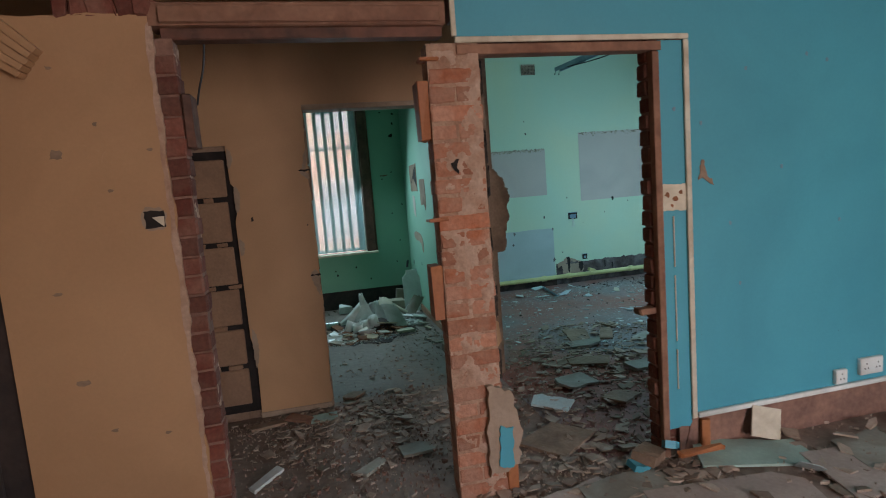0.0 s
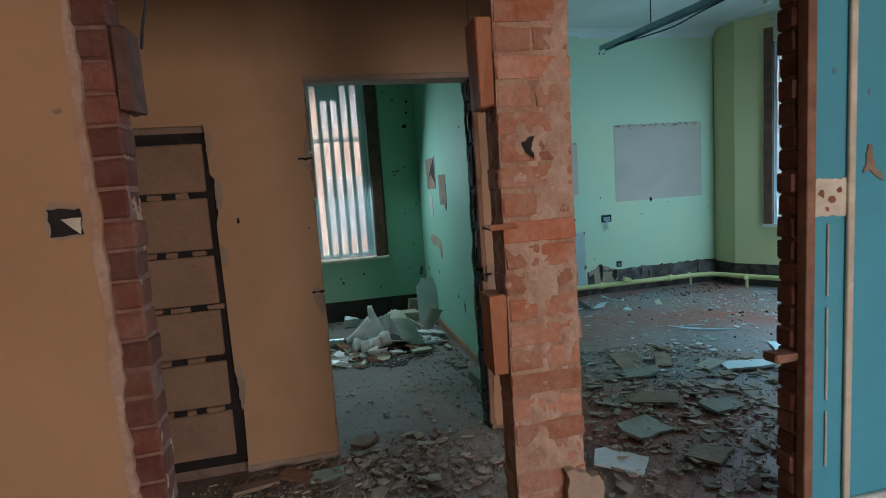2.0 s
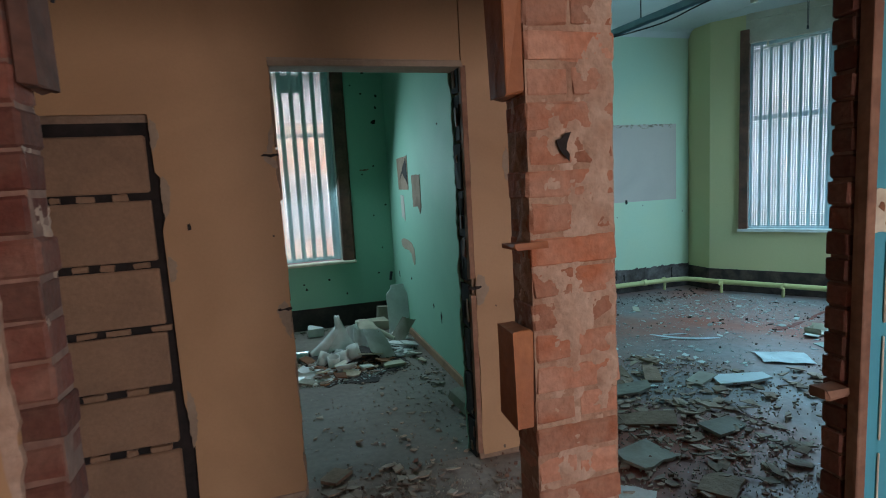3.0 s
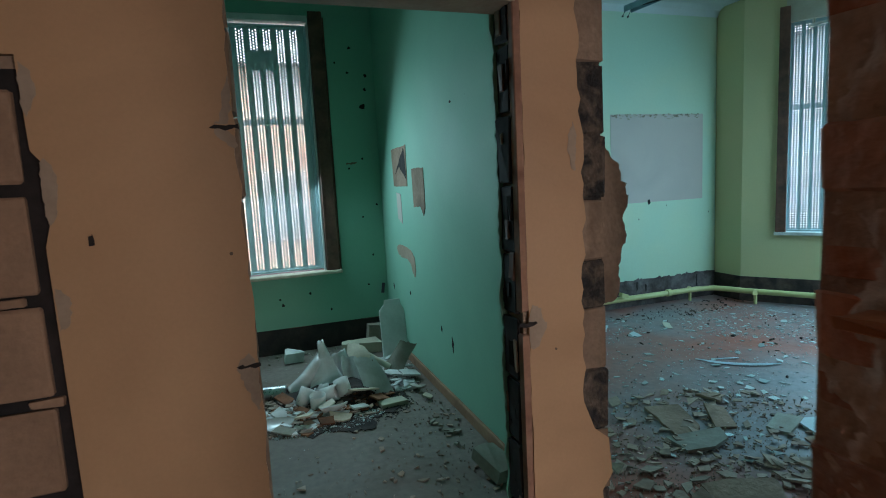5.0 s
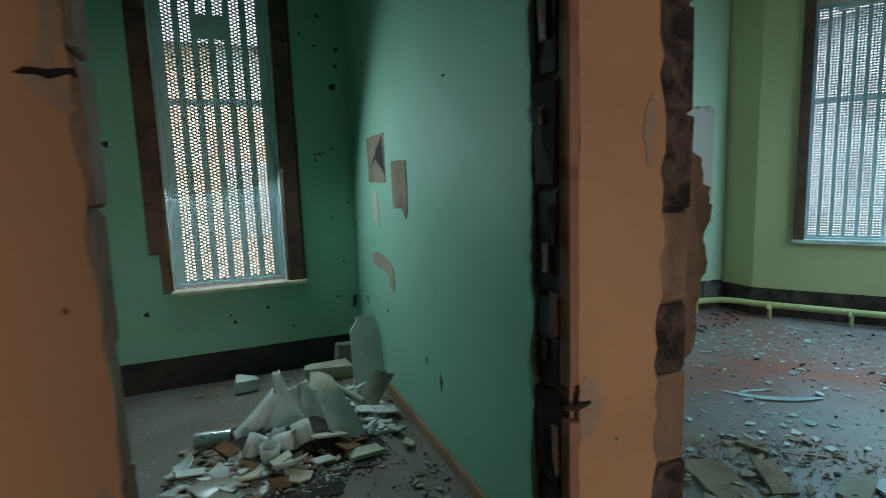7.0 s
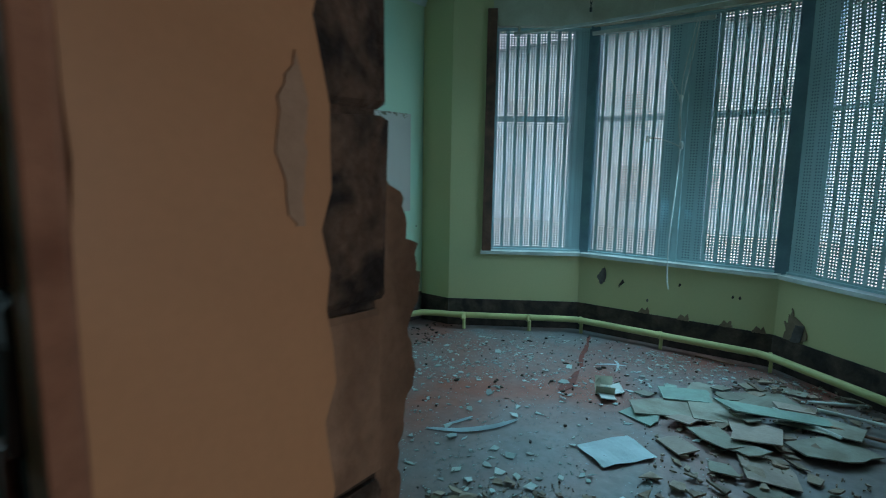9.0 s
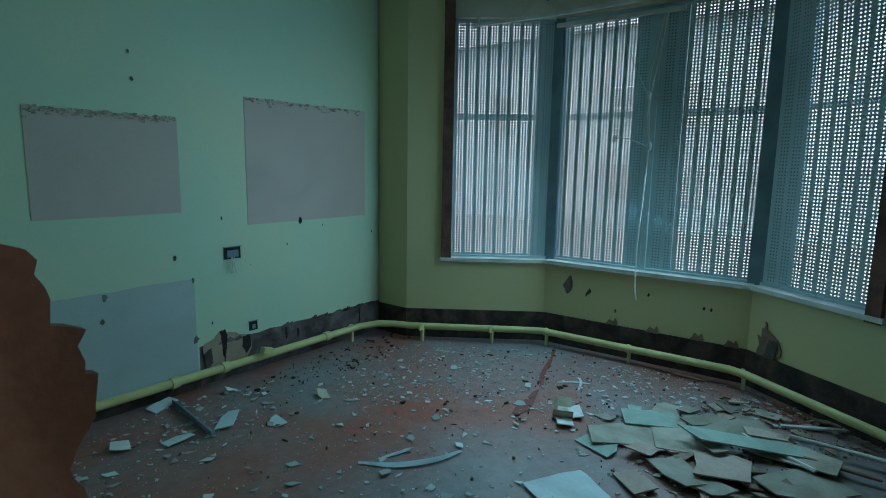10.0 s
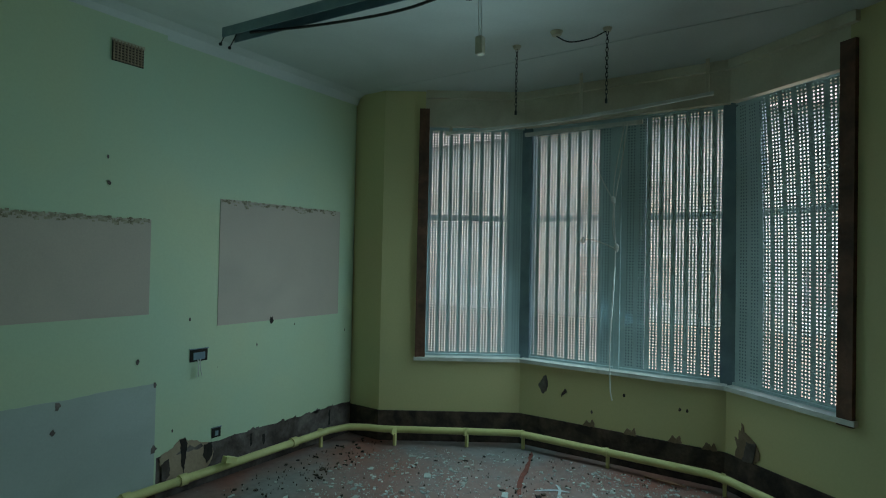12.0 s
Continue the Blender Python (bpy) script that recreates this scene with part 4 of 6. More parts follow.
def chain(x, y, length, label):
    c = tagged(new("hanging_chain"), label, "chain", "lamp chains")
    c.location = (x, y, TOP)
    rose = bmesh.new()
    bmesh.ops.create_cone(rose, cap_ends=True, segments=16, radius1=0.02, radius2=0.03, depth=0.02, matrix=Matrix.Translation((0, 0, -0.0105)))
    part("ceiling_hook", rose, M_PLASTIC, c)
    n = int(length / 0.026)
    for k in range(n):
        z = -0.03 - k * 0.026
        pts = [(0.008 * math.cos(a) * (k % 2), 0.008 * math.cos(a) * (1 - k % 2), z + 0.018 * math.sin(a)) for a in [j * math.pi / 4 for j in range(8)]]
        tube("link", pts, 0.0022, M_CABLE, c, True, 2)
    part("end_clip", box(-0.007, 0.007, -0.007, 0.007, -0.05 - n * 0.026, -0.02 - n * 0.026, 0.002), M_CABLE, c)


chain(4.463, 4.818, 0.44, "dark lamp chain hanging from a ceiling hook")
chain(4.492, 4.214, 0.42, "dark lamp chain hanging beside the ceiling rose")


def pendant_switch():
    p = tagged(new("pull_switch"), "yellowed plastic connector hanging on two wires", "pendant connector")
    x, y = 3.70, 4.65
    part("connector", box(x - 0.022, x + 0.022, y - 0.022, y + 0.022, 2.755, 2.855, 0.006), M_PLASTIC, p)
    for k in (-0.012, 0.012):
        tube("wire", [(x + k, y, 2.855), (x + k * 1.3, y + 0.01, TOP)], 0.003, M_CORD, p)


pendant_switch()
r0 = tagged(new("ceiling_rose"), "small yellowed ceiling rose with a loose wire", "ceiling rose")
bm = bmesh.new()
bmesh.ops.create_cone(bm, cap_ends=True, segments=20, radius1=0.028, radius2=0.04, depth=0.025, matrix=Matrix.Translation((4.38, 4.50, TOP - 0.013)))
part("rose", bm, M_PLASTIC, r0)
tube("wire", smooth_path([(4.38, 4.50, TOP - 0.03), (4.40, 4.42, TOP - 0.075), (4.45, 4.30, TOP - 0.06), (4.485, 4.22, TOP - 0.02)]), 0.004, M_CABLE, r0)
lw = tagged(new("loose_ceiling_wire"), "loop of loose grey wire hanging from the ceiling", "wire")
tube("wire", smooth_path([(3.30, 4.55, TOP), (3.36, 4.60, 2.98), (3.46, 4.60, 2.95), (3.54, 4.58, 2.99), (3.56, 4.56, TOP)]), 0.004, M_CABLE, lw)


def hanging_cord():
    c = tagged(new("blind_pull"), "tangled white blind cord hanging in the bay window", "cord")
    x = 5.36
    tube("cord", smooth_path([(x, 4.33, 2.70), (x, 4.37, 2.40), (x - 0.01, 4.40, 2.20), (x, 4.42, 2.02), (x - 0.02, 4.40, 1.75), (x - 0.02, 4.41, 1.40), (x - 0.02, 4.43, 1.00), (x - 0.03, 4.42, 0.70), (x - 0.04, 4.40, 0.60)]), 0.005, M_CORD, c)
    tube("cord", smooth_path([(x, 4.35, 2.70), (x, 4.42, 2.30), (x, 4.425, 2.10), (x - 0.01, 4.425, 1.90), (x - 0.02, 4.39, 1.74)]), 0.004, M_CORD, c)
    tube("cord", smooth_path([(x - 0.02, 4.39, 1.74), (x - 0.02, 4.50, 1.79), (x - 0.01, 4.62, 1.82), (x, 4.70, 1.80)]), 0.005, M_CORD, c)
    tube("cord", smooth_path([(x, 4.43, 2.12), (x, 4.50, 2.25), (x, 4.58, 2.42)]), 0.004, M_CORD, c)
    for y, z, s in ((4.425, 2.12, 0.02), (4.395, 1.755, 0.024), (4.66, 1.81, 0.02)):
        bm = bmesh.new()
        bmesh.ops.create_icosphere(bm, subdivisions=2, radius=s, matrix=Matrix.Translation((x - 0.012, y, z)) @ Matrix.Diagonal((0.7, 0.8, 1.5, 1)))
        part("knot", bm, M_CORD, c)


hanging_cord()


# ---- outside ----
bm = bmesh.new()
add_box(bm, -300, 300, -300, 300, -0.9, -0.8)
structure("ground", bm, M_GROUND, "grey asphalt yard round the building", "ground")


def house(name, x, y, turn, width, height, depth, material, label, cols, floors):
    h = tagged(new(name), label, "house")
    h.matrix_basis = pose(x, y, -0.8, 0, 0, turn)
    part("wall", box(-width / 2, width / 2, 0, depth, 0, height), material, h)
    bm = prism([(0 - 0.4, height), (depth + 0.4, height), (depth / 2, height + depth * 0.45)], width + 0.6, on_x(-width / 2 - 0.3))
    part("roof", bm, M_SLATE, h)
    for f in range(floors):
        for c in range(cols):
            u = -width / 2 + width * (c + 0.5) / cols
            v = 1.0 + f * 3.0
            w = new("window")
            w.parent = h
            w.location = (u, 0, v)
            part("frame", box(-0.6, 0.6, -0.05, -0.002, 0, 1.7, 0.02), M_WHITE, w)
            part("pane", box(-0.5, 0.5, -0.065, -0.052, 0.1, 0.82), M_GLASSDARK, w)
            part("pane", box(-0.5, 0.5, -0.065, -0.052, 0.9, 1.6), M_GLASSDARK, w)
    return h


house("house", -0.5, 16.0, 0, 16, 5.2, 8, M_OUTBRICK, "red brick house across the yard", 6, 2)
house("house", 24.0, 14.0, -90, 42, 8.0, 8, M_OUTSTONE, "pale grey rendered terrace across the street", 15, 2)


# ---- rubble ----
def flakes(name, spots, count, size, material, label, seed, thick=0.006, pile=0.0, power=3.2):
    """Loose irregular flakes lying on the floor within elliptical spots (x, y, rx, ry)."""
    r = random.Random(seed)
    verts, faces = [], []
    for _ in range(count):
        x, y, rx, ry = r.choice(spots)
        a, q = r.uniform(0, 2 * math.pi), math.sqrt(r.random())
        cx, cy = x + rx * q * math.cos(a), y + ry * q * math.sin(a)
        s = size[0] * (size[1] / size[0]) ** (r.random() ** power)
        n = r.choice((3, 4, 4, 5))
        el, turn = r.uniform(0.28, 0.95), r.uniform(0, 6.28)
        tilt, tilt_dir = r.gauss(0, 0.16), r.uniform(0, 6.28)
        t = thick * r.uniform(0.5, 1.6)
        z0 = F + 0.002 + pile * max(0, 1 - q) * r.random() + abs(math.sin(tilt)) * s * 0.5
        k = len(verts)
        for lev in (0, 1):
            for i in range(n):
                ang = 6.283 * i / n + (r.uniform(-.3, .3) if lev == 0 else 0)
                rad = s / 2 * (r.uniform(0.65, 1.15) if lev == 0 else 1)
                if lev == 0:
                    u, v = rad * math.cos(ang), rad * el * math.sin(ang)
                    u, v = u * math.cos(turn) - v * math.sin(turn), u * math.sin(turn) + v * math.cos(turn)
                    verts.append((cx + u, cy + v, z0 + math.tan(tilt) * (u * math.cos(tilt_dir) + v * math.sin(tilt_dir))))
                else:
                    p = verts[k + i]
                    verts.append((p[0], p[1], p[2] + t))
        faces.append(tuple(range(k + n - 1, k - 1, -1)))
        faces.append(tuple(range(k + n, k + 2 * n)))
        faces.extend((k + i, k + (i + 1) % n, k + n + (i + 1) % n, k + n + i) for i in range(n))
    me = bpy.data.meshes.new(name)
    me.from_pydata(verts, [], faces)
    me.materials.append(material)
    return tagged(new(name, me), label, "rubble", kind="stuff")


flakes("plaster_rubble", [(0.1, 2.6, 0.6, 1.0), (0.3, 3.2, 0.7, 0.6), (1.6, 2.9, 0.7, 0.7), (0.0, 3.3, 0.9, 0.3)], 5200, (0.005, 0.11), M_CHIP, "brown plaster rubble and splinters across the passage", 11, 0.006, 0.015, 4.6)
flakes("plaster_rubble", [(1.8, 3.3, 0.7, 0.9), (2.2, 4.0, 0.8, 0.7), (1.2, 2.2, 0.6, 0.4)], 5600, (0.005, 0.13), M_CHIP, "broken plaster rubble inside the opening", 12, 0.006, 0.015, 4.6)
flakes("plaster_rubble", [(1.2, 1.7, 1.5, 0.6), (-0.2, 1.9, 0.6, 0.4), (2.4, 1.9, 1.2, 0.4)], 900, (0.008, 0.16), M_CHIP, "plaster rubble along the foot of the brick wall", 13, 0.010, 0.02)
flakes("plaster_rubble", [(0.5, 4.3, 0.5, 0.7), (0.9, 4.6, 0.2, 1.3), (0.9, 5.6, 0.3, 0.8)], 900, (0.004, 0.06), M_CHIP, "fine plaster rubble on the small room's floor", 14, 0.006)
flakes("paint_flakes", [(3.0, 5.2, 1.2, 1.1), (2.6, 6.0, 0.8, 0.4), (3.6, 4.6, 1.0, 1.0), (2.3, 4.6, 0.8, 0.9)], 3000, (0.004, 0.085), M_CHIPBLUE, "pale paint flakes scattered over the red floor", 15, 0.003, 0.0, 5.0)
flakes("glass_shards", [(4.6, 4.6, 0.7, 0.9), (5.0, 3.9, 0.35, 0.7), (4.2, 5.6, 0.7, 0.5)], 3600, (0.004, 0.06), M_CHIPBLUE, "small glass shards glittering under the bay window", 16, 0.003)
flakes("plaster_rubble", [(4.9, 3.3, 0.3, 0.5), (3.6, 3.5, 0.8, 0.5), (2.6, 3.4, 0.8, 0.5)], 900, (0.008, 0.16), M_CHIP, "plaster rubble round the broken boards", 17, 0.008, 0.02)


# ---- loose pieces ----
def flat_piece(name, x, y, length, width, thick, turn, tilt, roll, material, label, category, group="", z=None, seed=0, points=7):
    """A broken slab: an irregular outline with thickness, lying tilted on the floor."""
    r = random.Random(seed * 31 + int(x * 100) + int(y * 1000))
    hx, hy = length / 2, width / 2
    corners = [Vector((sx * hx * r.uniform(0.72, 1.05), sy * hy * r.uniform(0.72, 1.05))) for sx, sy in ((-1, -1), (1, -1), (1, 1), (-1, 1))]
    if points > 4 and r.random() < 0.6:          # one corner snapped off
        k = r.randrange(4)
        c, p, q = corners[k], corners[k - 1], corners[(k + 1) % 4]
        corners[k:k + 1] = [c.lerp(p, r.uniform(0.15, 0.45)), c.lerp(q, r.uniform(0.15, 0.45))]
    pts = []
    torn_side = r.randrange(len(corners))
    for i, c in enumerate(corners):
        q = corners[(i + 1) % len(corners)]
        if i == torn_side and points > 4:
            pts += ragged(c, q, min(length, width) * 0.06, max(length, width) / 7, r)
        else:
            pts.append((c.x, c.y))
    bm = prism(pts, thick, Matrix.Identity(4))
    m = pose(x, y, 0, roll, tilt, turn)
    for v in bm.verts:
        v.co.z += r.uniform(-1, 1) * thick * 0.12
    low = min((m @ v.co).z for v in bm.verts)
    m = Matrix.Translation((0, 0, (F if z is None else z) - low)) @ m
    bmesh.ops.transform(bm, matrix=m, verts=bm.verts)
    return thing(name, bm, material, label, category, group)


BOARDS = (   # x, y, length, width, turn, tilt, height, kind
    (3.95, 4.13, 0.27, 0.17, 70, 2, 0.00, 0), (4.15, 4.05, 0.46, 0.24, -55, 3, 0.00, 1), (4.42, 4.00, 0.30, 0.17, -60, 2, 0.02, 0),
    (4.58, 3.62, 0.48, 0.30, -52, 2, 0.02, 2), (4.36, 3.48, 0.62, 0.13, -62, 6, 0.05, 0), (3.90, 3.71, 0.30, 0.20, 40, 4, 0.02, 2),
    (4.08, 3.54, 0.36, 0.24, 10, 5, 0.03, 3), (4.30, 3.80, 0.40, 0.25, 20, 2, 0.01, 1), (4.62, 3.95, 0.28, 0.16, 5, 2, 0.0, 2),
    (4.45, 3.25, 0.40, 0.22, 80, 5, 0.01, 1), (4.75, 3.60, 0.24, 0.15, 30, 4, 0.01, 2), (3.75, 3.45, 0.34, 0.22, 15, 3, 0.0, 3), (4.15, 3.20, 0.45, 0.26, -30, 4, 0.0, 1),
    (3.70, 3.85, 0.20, 0.14, 50, 6, 0.0, 3), (4.52, 4.12, 0.13, 0.09, 20, 6, 0.0, 0), (4.30, 4.22, 0.12, 0.08, 65, 5, 0.0, 2), (4.70, 3.85, 0.16, 0.08, -10, 8, 0.01, 1),
    (4.88, 3.70, 0.14, 0.10, 40, 6, 0.0, 2), (4.02, 3.90, 0.18, 0.12, -20, 9, 0.02, 3), (4.25, 3.62, 0.20, 0.10, 35, 10, 0.04, 1), (4.50, 3.75, 0.18, 0.09, -35, 7, 0.05, 2),
    (3.85, 3.55, 0.18, 0.12, 65, 8, 0.03, 1), (4.60, 3.42, 0.22, 0.10, -60, 6, 0.04, 3), (3.60, 3.62, 0.16, 0.11, 25, 8, 0.0, 2), (4.95, 3.45, 0.18, 0.10, 75, 6, 0.0, 1), (3.50, 3.40, 0.22, 0.14, -25, 5, 0.0, 2),
)
kinds = ((M_MINTLOOSE, "mint painted plasterboard piece in the heap"), (M_BOARDLOOSE, "torn cream plasterboard lying in the heap"), (M_BOARDLOOSE, "broken grey plasterboard piece on the floor"), (M_DUSTBOARD, "brown backed plaster slab in the heap"))
for k, (x, y, a, b, turn, tilt, h, kind) in enumerate(BOARDS):
    flat_piece("broken_board", x, y, a * 1.08, b * 1.15, 0.007, turn, tilt, (k % 3 - 1) * 3, kinds[kind][0], kinds[kind][1], "broken board", "heap of broken boards", F + 0.0 + h * 0.6, k)
for k, (x0, y0, x1, y1, lab) in enumerate(((4.83, 3.36, 5.0, 3.05, ""), (4.44, 3.27, 4.42, 2.9, ""), (4.62, 3.30, 4.62, 2.86, ""), (5.30, 4.15, 5.28, 3.87, ""), (4.52, 3.52, 4.32, 3.16, ""))):
    d = Vector((x1 - x0, y1 - y0))
    L = d.length
    m = pose(x0, y0, F + 0.012 + 0.02 * (k % 3), 0, 0, math.degrees(math.atan2(d.y, d.x)))
    thing("timber_batten", box(0, L, -0.012, 0.012, 0, 0.014, 0.003, m, 0.003, rng), M_OLDWOOD if k % 2 else M_WHITE, "thin splintered batten lying by the broken boards" if k % 2 else "thin white painted batten on the floor", "batten", "battens on the floor")

for k, (x, y, a, b, turn, mm, lab) in enumerate((
        (2.15, 4.30, 0.42, 0.20, 75, M_PLASTER, "curled brown plaster slab on the floor"), (2.38, 4.22, 0.28, 0.12, 60, M_PLASTER, "brown plaster slab on the floor"),
        (2.62, 4.02, 0.24, 0.13, 20, M_BOARDLOOSE, "grey plaster slab on the floor"), (2.85, 3.88, 0.42, 0.20, -20, M_PAPER, "pale crushed packaging on the floor"),
        (2.08, 4.05, 0.30, 0.18, -15, M_BOARDLOOSE, "dusty plaster slab on the floor"), (2.55, 4.45, 0.16, 0.08, 100, M_PLASTER, "small brown plaster slab"),
        (1.62, 3.30, 0.30, 0.22, 20, M_BOARDLOOSE, "dusty plaster slab in the rubble"), (1.90, 3.62, 0.36, 0.16, -30, M_PLASTER, "brown plaster slab in the rubble"),
        (1.75, 2.95, 0.26, 0.18, 35, M_PLASTER, "dusty brown board in the rubble"), (1.15, 2.60, 0.34, 0.28, 30, M_PLASTER, "square dusty brown board inside the opening"),
        (2.20, 3.40, 0.28, 0.16, 10, M_BOARDLOOSE, "dusty plaster slab in the rubble"), (1.32, 3.05, 0.26, 0.18, -40, M_CHIPBLUE, "blue painted plaster slab in the rubble"),
        (0.42, 2.78, 0.20, 0.13, 15, M_BOARDLOOSE, "pale plaster slab on the passage floor"), (0.17, 2.68, 0.18, 0.08, 40, M_BOARDLOOSE, "pale plaster sliver on the passage floor"),
        (-0.05, 3.42, 0.18, 0.10, 0, M_MINTLOOSE, "pale green plaster slab under the doorway"), (-0.40, 3.42, 0.22, 0.10, 20, M_PLASTER, "brown plaster slab at the wall foot"),
        (-0.20, 3.45, 0.20, 0.09, -35, M_OLDWOOD, "splintered lath at the wall foot"), (0.15, 3.72, 0.17, 0.12, 50, M_PLASTER, "brown plaster slab in the doorway"),
        (-0.35, 2.75, 0.22, 0.06, 50, M_WHITE, "white plastic strip in the rubble"))):
    flat_piece("plaster_slab", x, y, a, b, 0.016, turn, rng.uniform(-5, 5), rng.uniform(-5, 5), mm, lab, "plaster slab", "slabs of fallen plaster", None, k + 40)

# front strip under the blue wall
flat_piece("broken_board", 1.93, 2.10, 0.62, 0.24, 0.012, -14, 1, 4, M_MINTLOOSE, "pale grey board lying under the blue wall", "broken board", "", None, 71)
flat_piece("broken_board", 2.55, 1.95, 0.55, 0.28, 0.012, 5, 1, 2, M_BOARDLOOSE, "dusty cream board at the wall foot", "broken board", "", None, 72)
flat_piece("broken_board", 1.25, 2.05, 0.55, 0.26, 0.012, 8, 1, 2, M_BOARDLOOSE, "dusty cream board before the opening", "broken board", "", None, 73)
flat_piece("plaster_chunk", 1.45, 2.22, 0.20, 0.13, 0.05, 40, 12, 8, M_PLASTER, "broken plaster chunk at the jamb foot", "plaster chunk", "plaster chunks", None, 74)
flat_piece("plaster_chunk", 1.56, 2.20, 0.20, 0.09, 0.03, 62, 26, 5, M_BLUE, "blue painted plaster chunk at the jamb foot", "plaster chunk", "plaster chunks", F + 0.03, 75)
flat_piece("plaster_chunk", 1.36, 2.17, 0.10, 0.07, 0.03, 10, 20, 5, M_BLUE, "small blue painted plaster chunk", "plaster chunk", "plaster chunks", None, 76)
flat_piece("paint_scrap", 2.03, 1.87, 0.16, 0.12, 0.004, 60, 35, 10, M_CHIPBLUE, "curled light blue paint scrap", "paint scrap", "", None, 77)
thing("splintered_timber", box(1.55, 1.78, 2.10, 2.135, F + 0.06, F + 0.085, 0.004, None, 0.008, rng), M_WOOD, "red-brown splintered timber lying on rubble", "timber")
tile = thing("wall_tile", box(-0.075, 0.075, -0.005, 0.005, 0, 0.15, 0.002, pose(2.07, 2.165, F + 0.04, -18, 14, -12)), M_TRIM, "cream square tile leaning against the wall base", "tile")

# paper, strips, box, scrap in the large room
bm = bmesh.new()
bmesh.ops.create_grid(bm, x_segments=10, y_segments=8, size=0.5, matrix=pose(3.43, 4.09, F + 0.016, 0, 0, -32) @ Matrix.Diagonal((0.33, 0.24, 1, 1)))
for v in bm.verts:
    v.co.z += 0.012 * noise.noise(v.co * 9)
bmesh.ops.solidify(bm, geom=bm.faces[:], thickness=0.002)
thing("paper_sheet", bm, M_PAPER, "crumpled pale blue paper sheet on the floor", "paper")


def strip(pts, width, label):
    bm = bmesh.new()
    P = smooth_path([(x, y, F + z) for x, y, z in pts], 5)
    prev = None
    n = len(P)
    for i, p in enumerate(P):
        d = (P[min(i + 1, n - 1)] - P[max(i - 1, 0)]).normalized()
        s = Vector((-d.y, d.x, 0)) * width * (0.3 + 0.7 * math.sin(math.pi * (i + 0.6) / (n + 0.2)))
        cur = [bm.verts.new(p + s), bm.verts.new(p - s)]
        if prev:
            bm.faces.new((prev[0], prev[1], cur[1], cur[0]))
        prev = cur
    bmesh.ops.solidify(bm, geom=bm.faces[:], thickness=0.004)
    return thing("plastic_strip", bm, M_PAPER, label, "plastic strip", "plastic strips")


strip([(3.00, 5.03, 0.006), (3.10, 4.86, 0.01), (3.25, 4.74, 0.012), (3.42, 4.68, 0.01)], 0.026, "long curved pale plastic strip on the red floor")
strip([(3.10, 4.97, 0.006), (3.20, 4.93, 0.008), (3.29, 4.91, 0.006)], 0.014, "short pale plastic strip on the red floor")
strip([(4.62, 4.70, 0.006), (4.70, 4.60, 0.008), (4.74, 4.50, 0.006)], 0.013, "short pale plastic strip near the bay")
strip([(4.58, 4.52, 0.006), (4.72, 4.56, 0.012), (4.80, 4.62, 0.006)], 0.010, "thin pale plastic strip near the bay")
M_REDPAINT = mat("dark_red_paint", (0.19, 0.035, 0.02), (0.13, 0.03, 0.02), 0.6, 12, 40, 0.3, 0.2)
streak = [(3.98, 4.66), (4.10, 4.645), (4.20, 4.66), (4.34, 4.71), (4.43, 4.735), (4.36, 4.755), (4.20, 4.735), (4.08, 4.72), (3.99, 4.70)]
thing("paint_streak", prism([(x + rng.uniform(-.012, .012), y + rng.uniform(-.008, .008)) for x, y in streak], 0.0025, Matrix.Translation((0, 0, F + 0.0035))), M_REDPAINT, "dried dark red paint smear on the floor", "paint streak", "red paint marks")
trail = ragged((4.45, 4.735), (5.30, 5.0), 0.012, 0.07, rng) + ragged((5.30, 5.04), (4.45, 4.765), 0.012, 0.07, rng)
thing("paint_streak", prism(trail, 0.0025, Matrix.Translation((0, 0, F + 0.0035))), M_REDPAINT, "thin dried red paint trail towards the bay", "paint streak", "red paint marks")


def carton():
    c = tagged(new("crushed_carton"), "crushed yellow and white carton beside the boards", "carton")
    m = pose(4.20, 4.46, F + 0.002, 0, 0, 25)
    part("base", box(-0.09, 0.09, -0.06, 0.06, 0, 0.004, 0.001, m, 0.003, rng), M_PLASTIC, c, "yellowed card base")
    for sx, lean in ((-1, 18), (1, -42)):
        part("side_panel", box(-0.0015, 0.0015, -0.058, 0.058, 0, 0.062, 0.0008, m @ pose(sx * 0.086, 0, 0.002, 0, -lean, 0), 0.004, rng), M_PLASTIC, c)
    part("side_panel", box(-0.085, 0.085, -0.0015, 0.0015, 0, 0.058, 0.0008, m @ pose(0, 0.056, 0.002, 24, 0, 0), 0.005, rng), M_PLASTIC, c)
    part("flap", box(-0.085, 0.085, -0.07, 0.0, 0.0, 0.003, 0.001, m @ pose(0, -0.045, 0.006, -14, 3, 8), 0.006, rng), M_WHITE, c, "white open flap")


carton()
flat_piece("paper_scrap", 4.08, 4.40, 0.16, 0.12, 0.006, 30, 8, 4, M_WHITE, "crumpled white paper scrap", "paper", "", None, 90)


def metal_rod():
    r = tagged(new("metal_bracket"), "bent grey metal bracket among pale cards", "bracket")
    part("bar", box(0, 0.60, -0.014, 0.014, 0, 0.012, 0.002, pose(2.77, 6.43, F + 0.004, 0, -1, -98)), M_TRAY, r)
    part("lip", box(0, 0.60, -0.014, -0.010, 0.0125, 0.03, 0.001, pose(2.77, 6.43, F + 0.004, 0, -1, -98)), M_TRAY, r)


metal_rod()
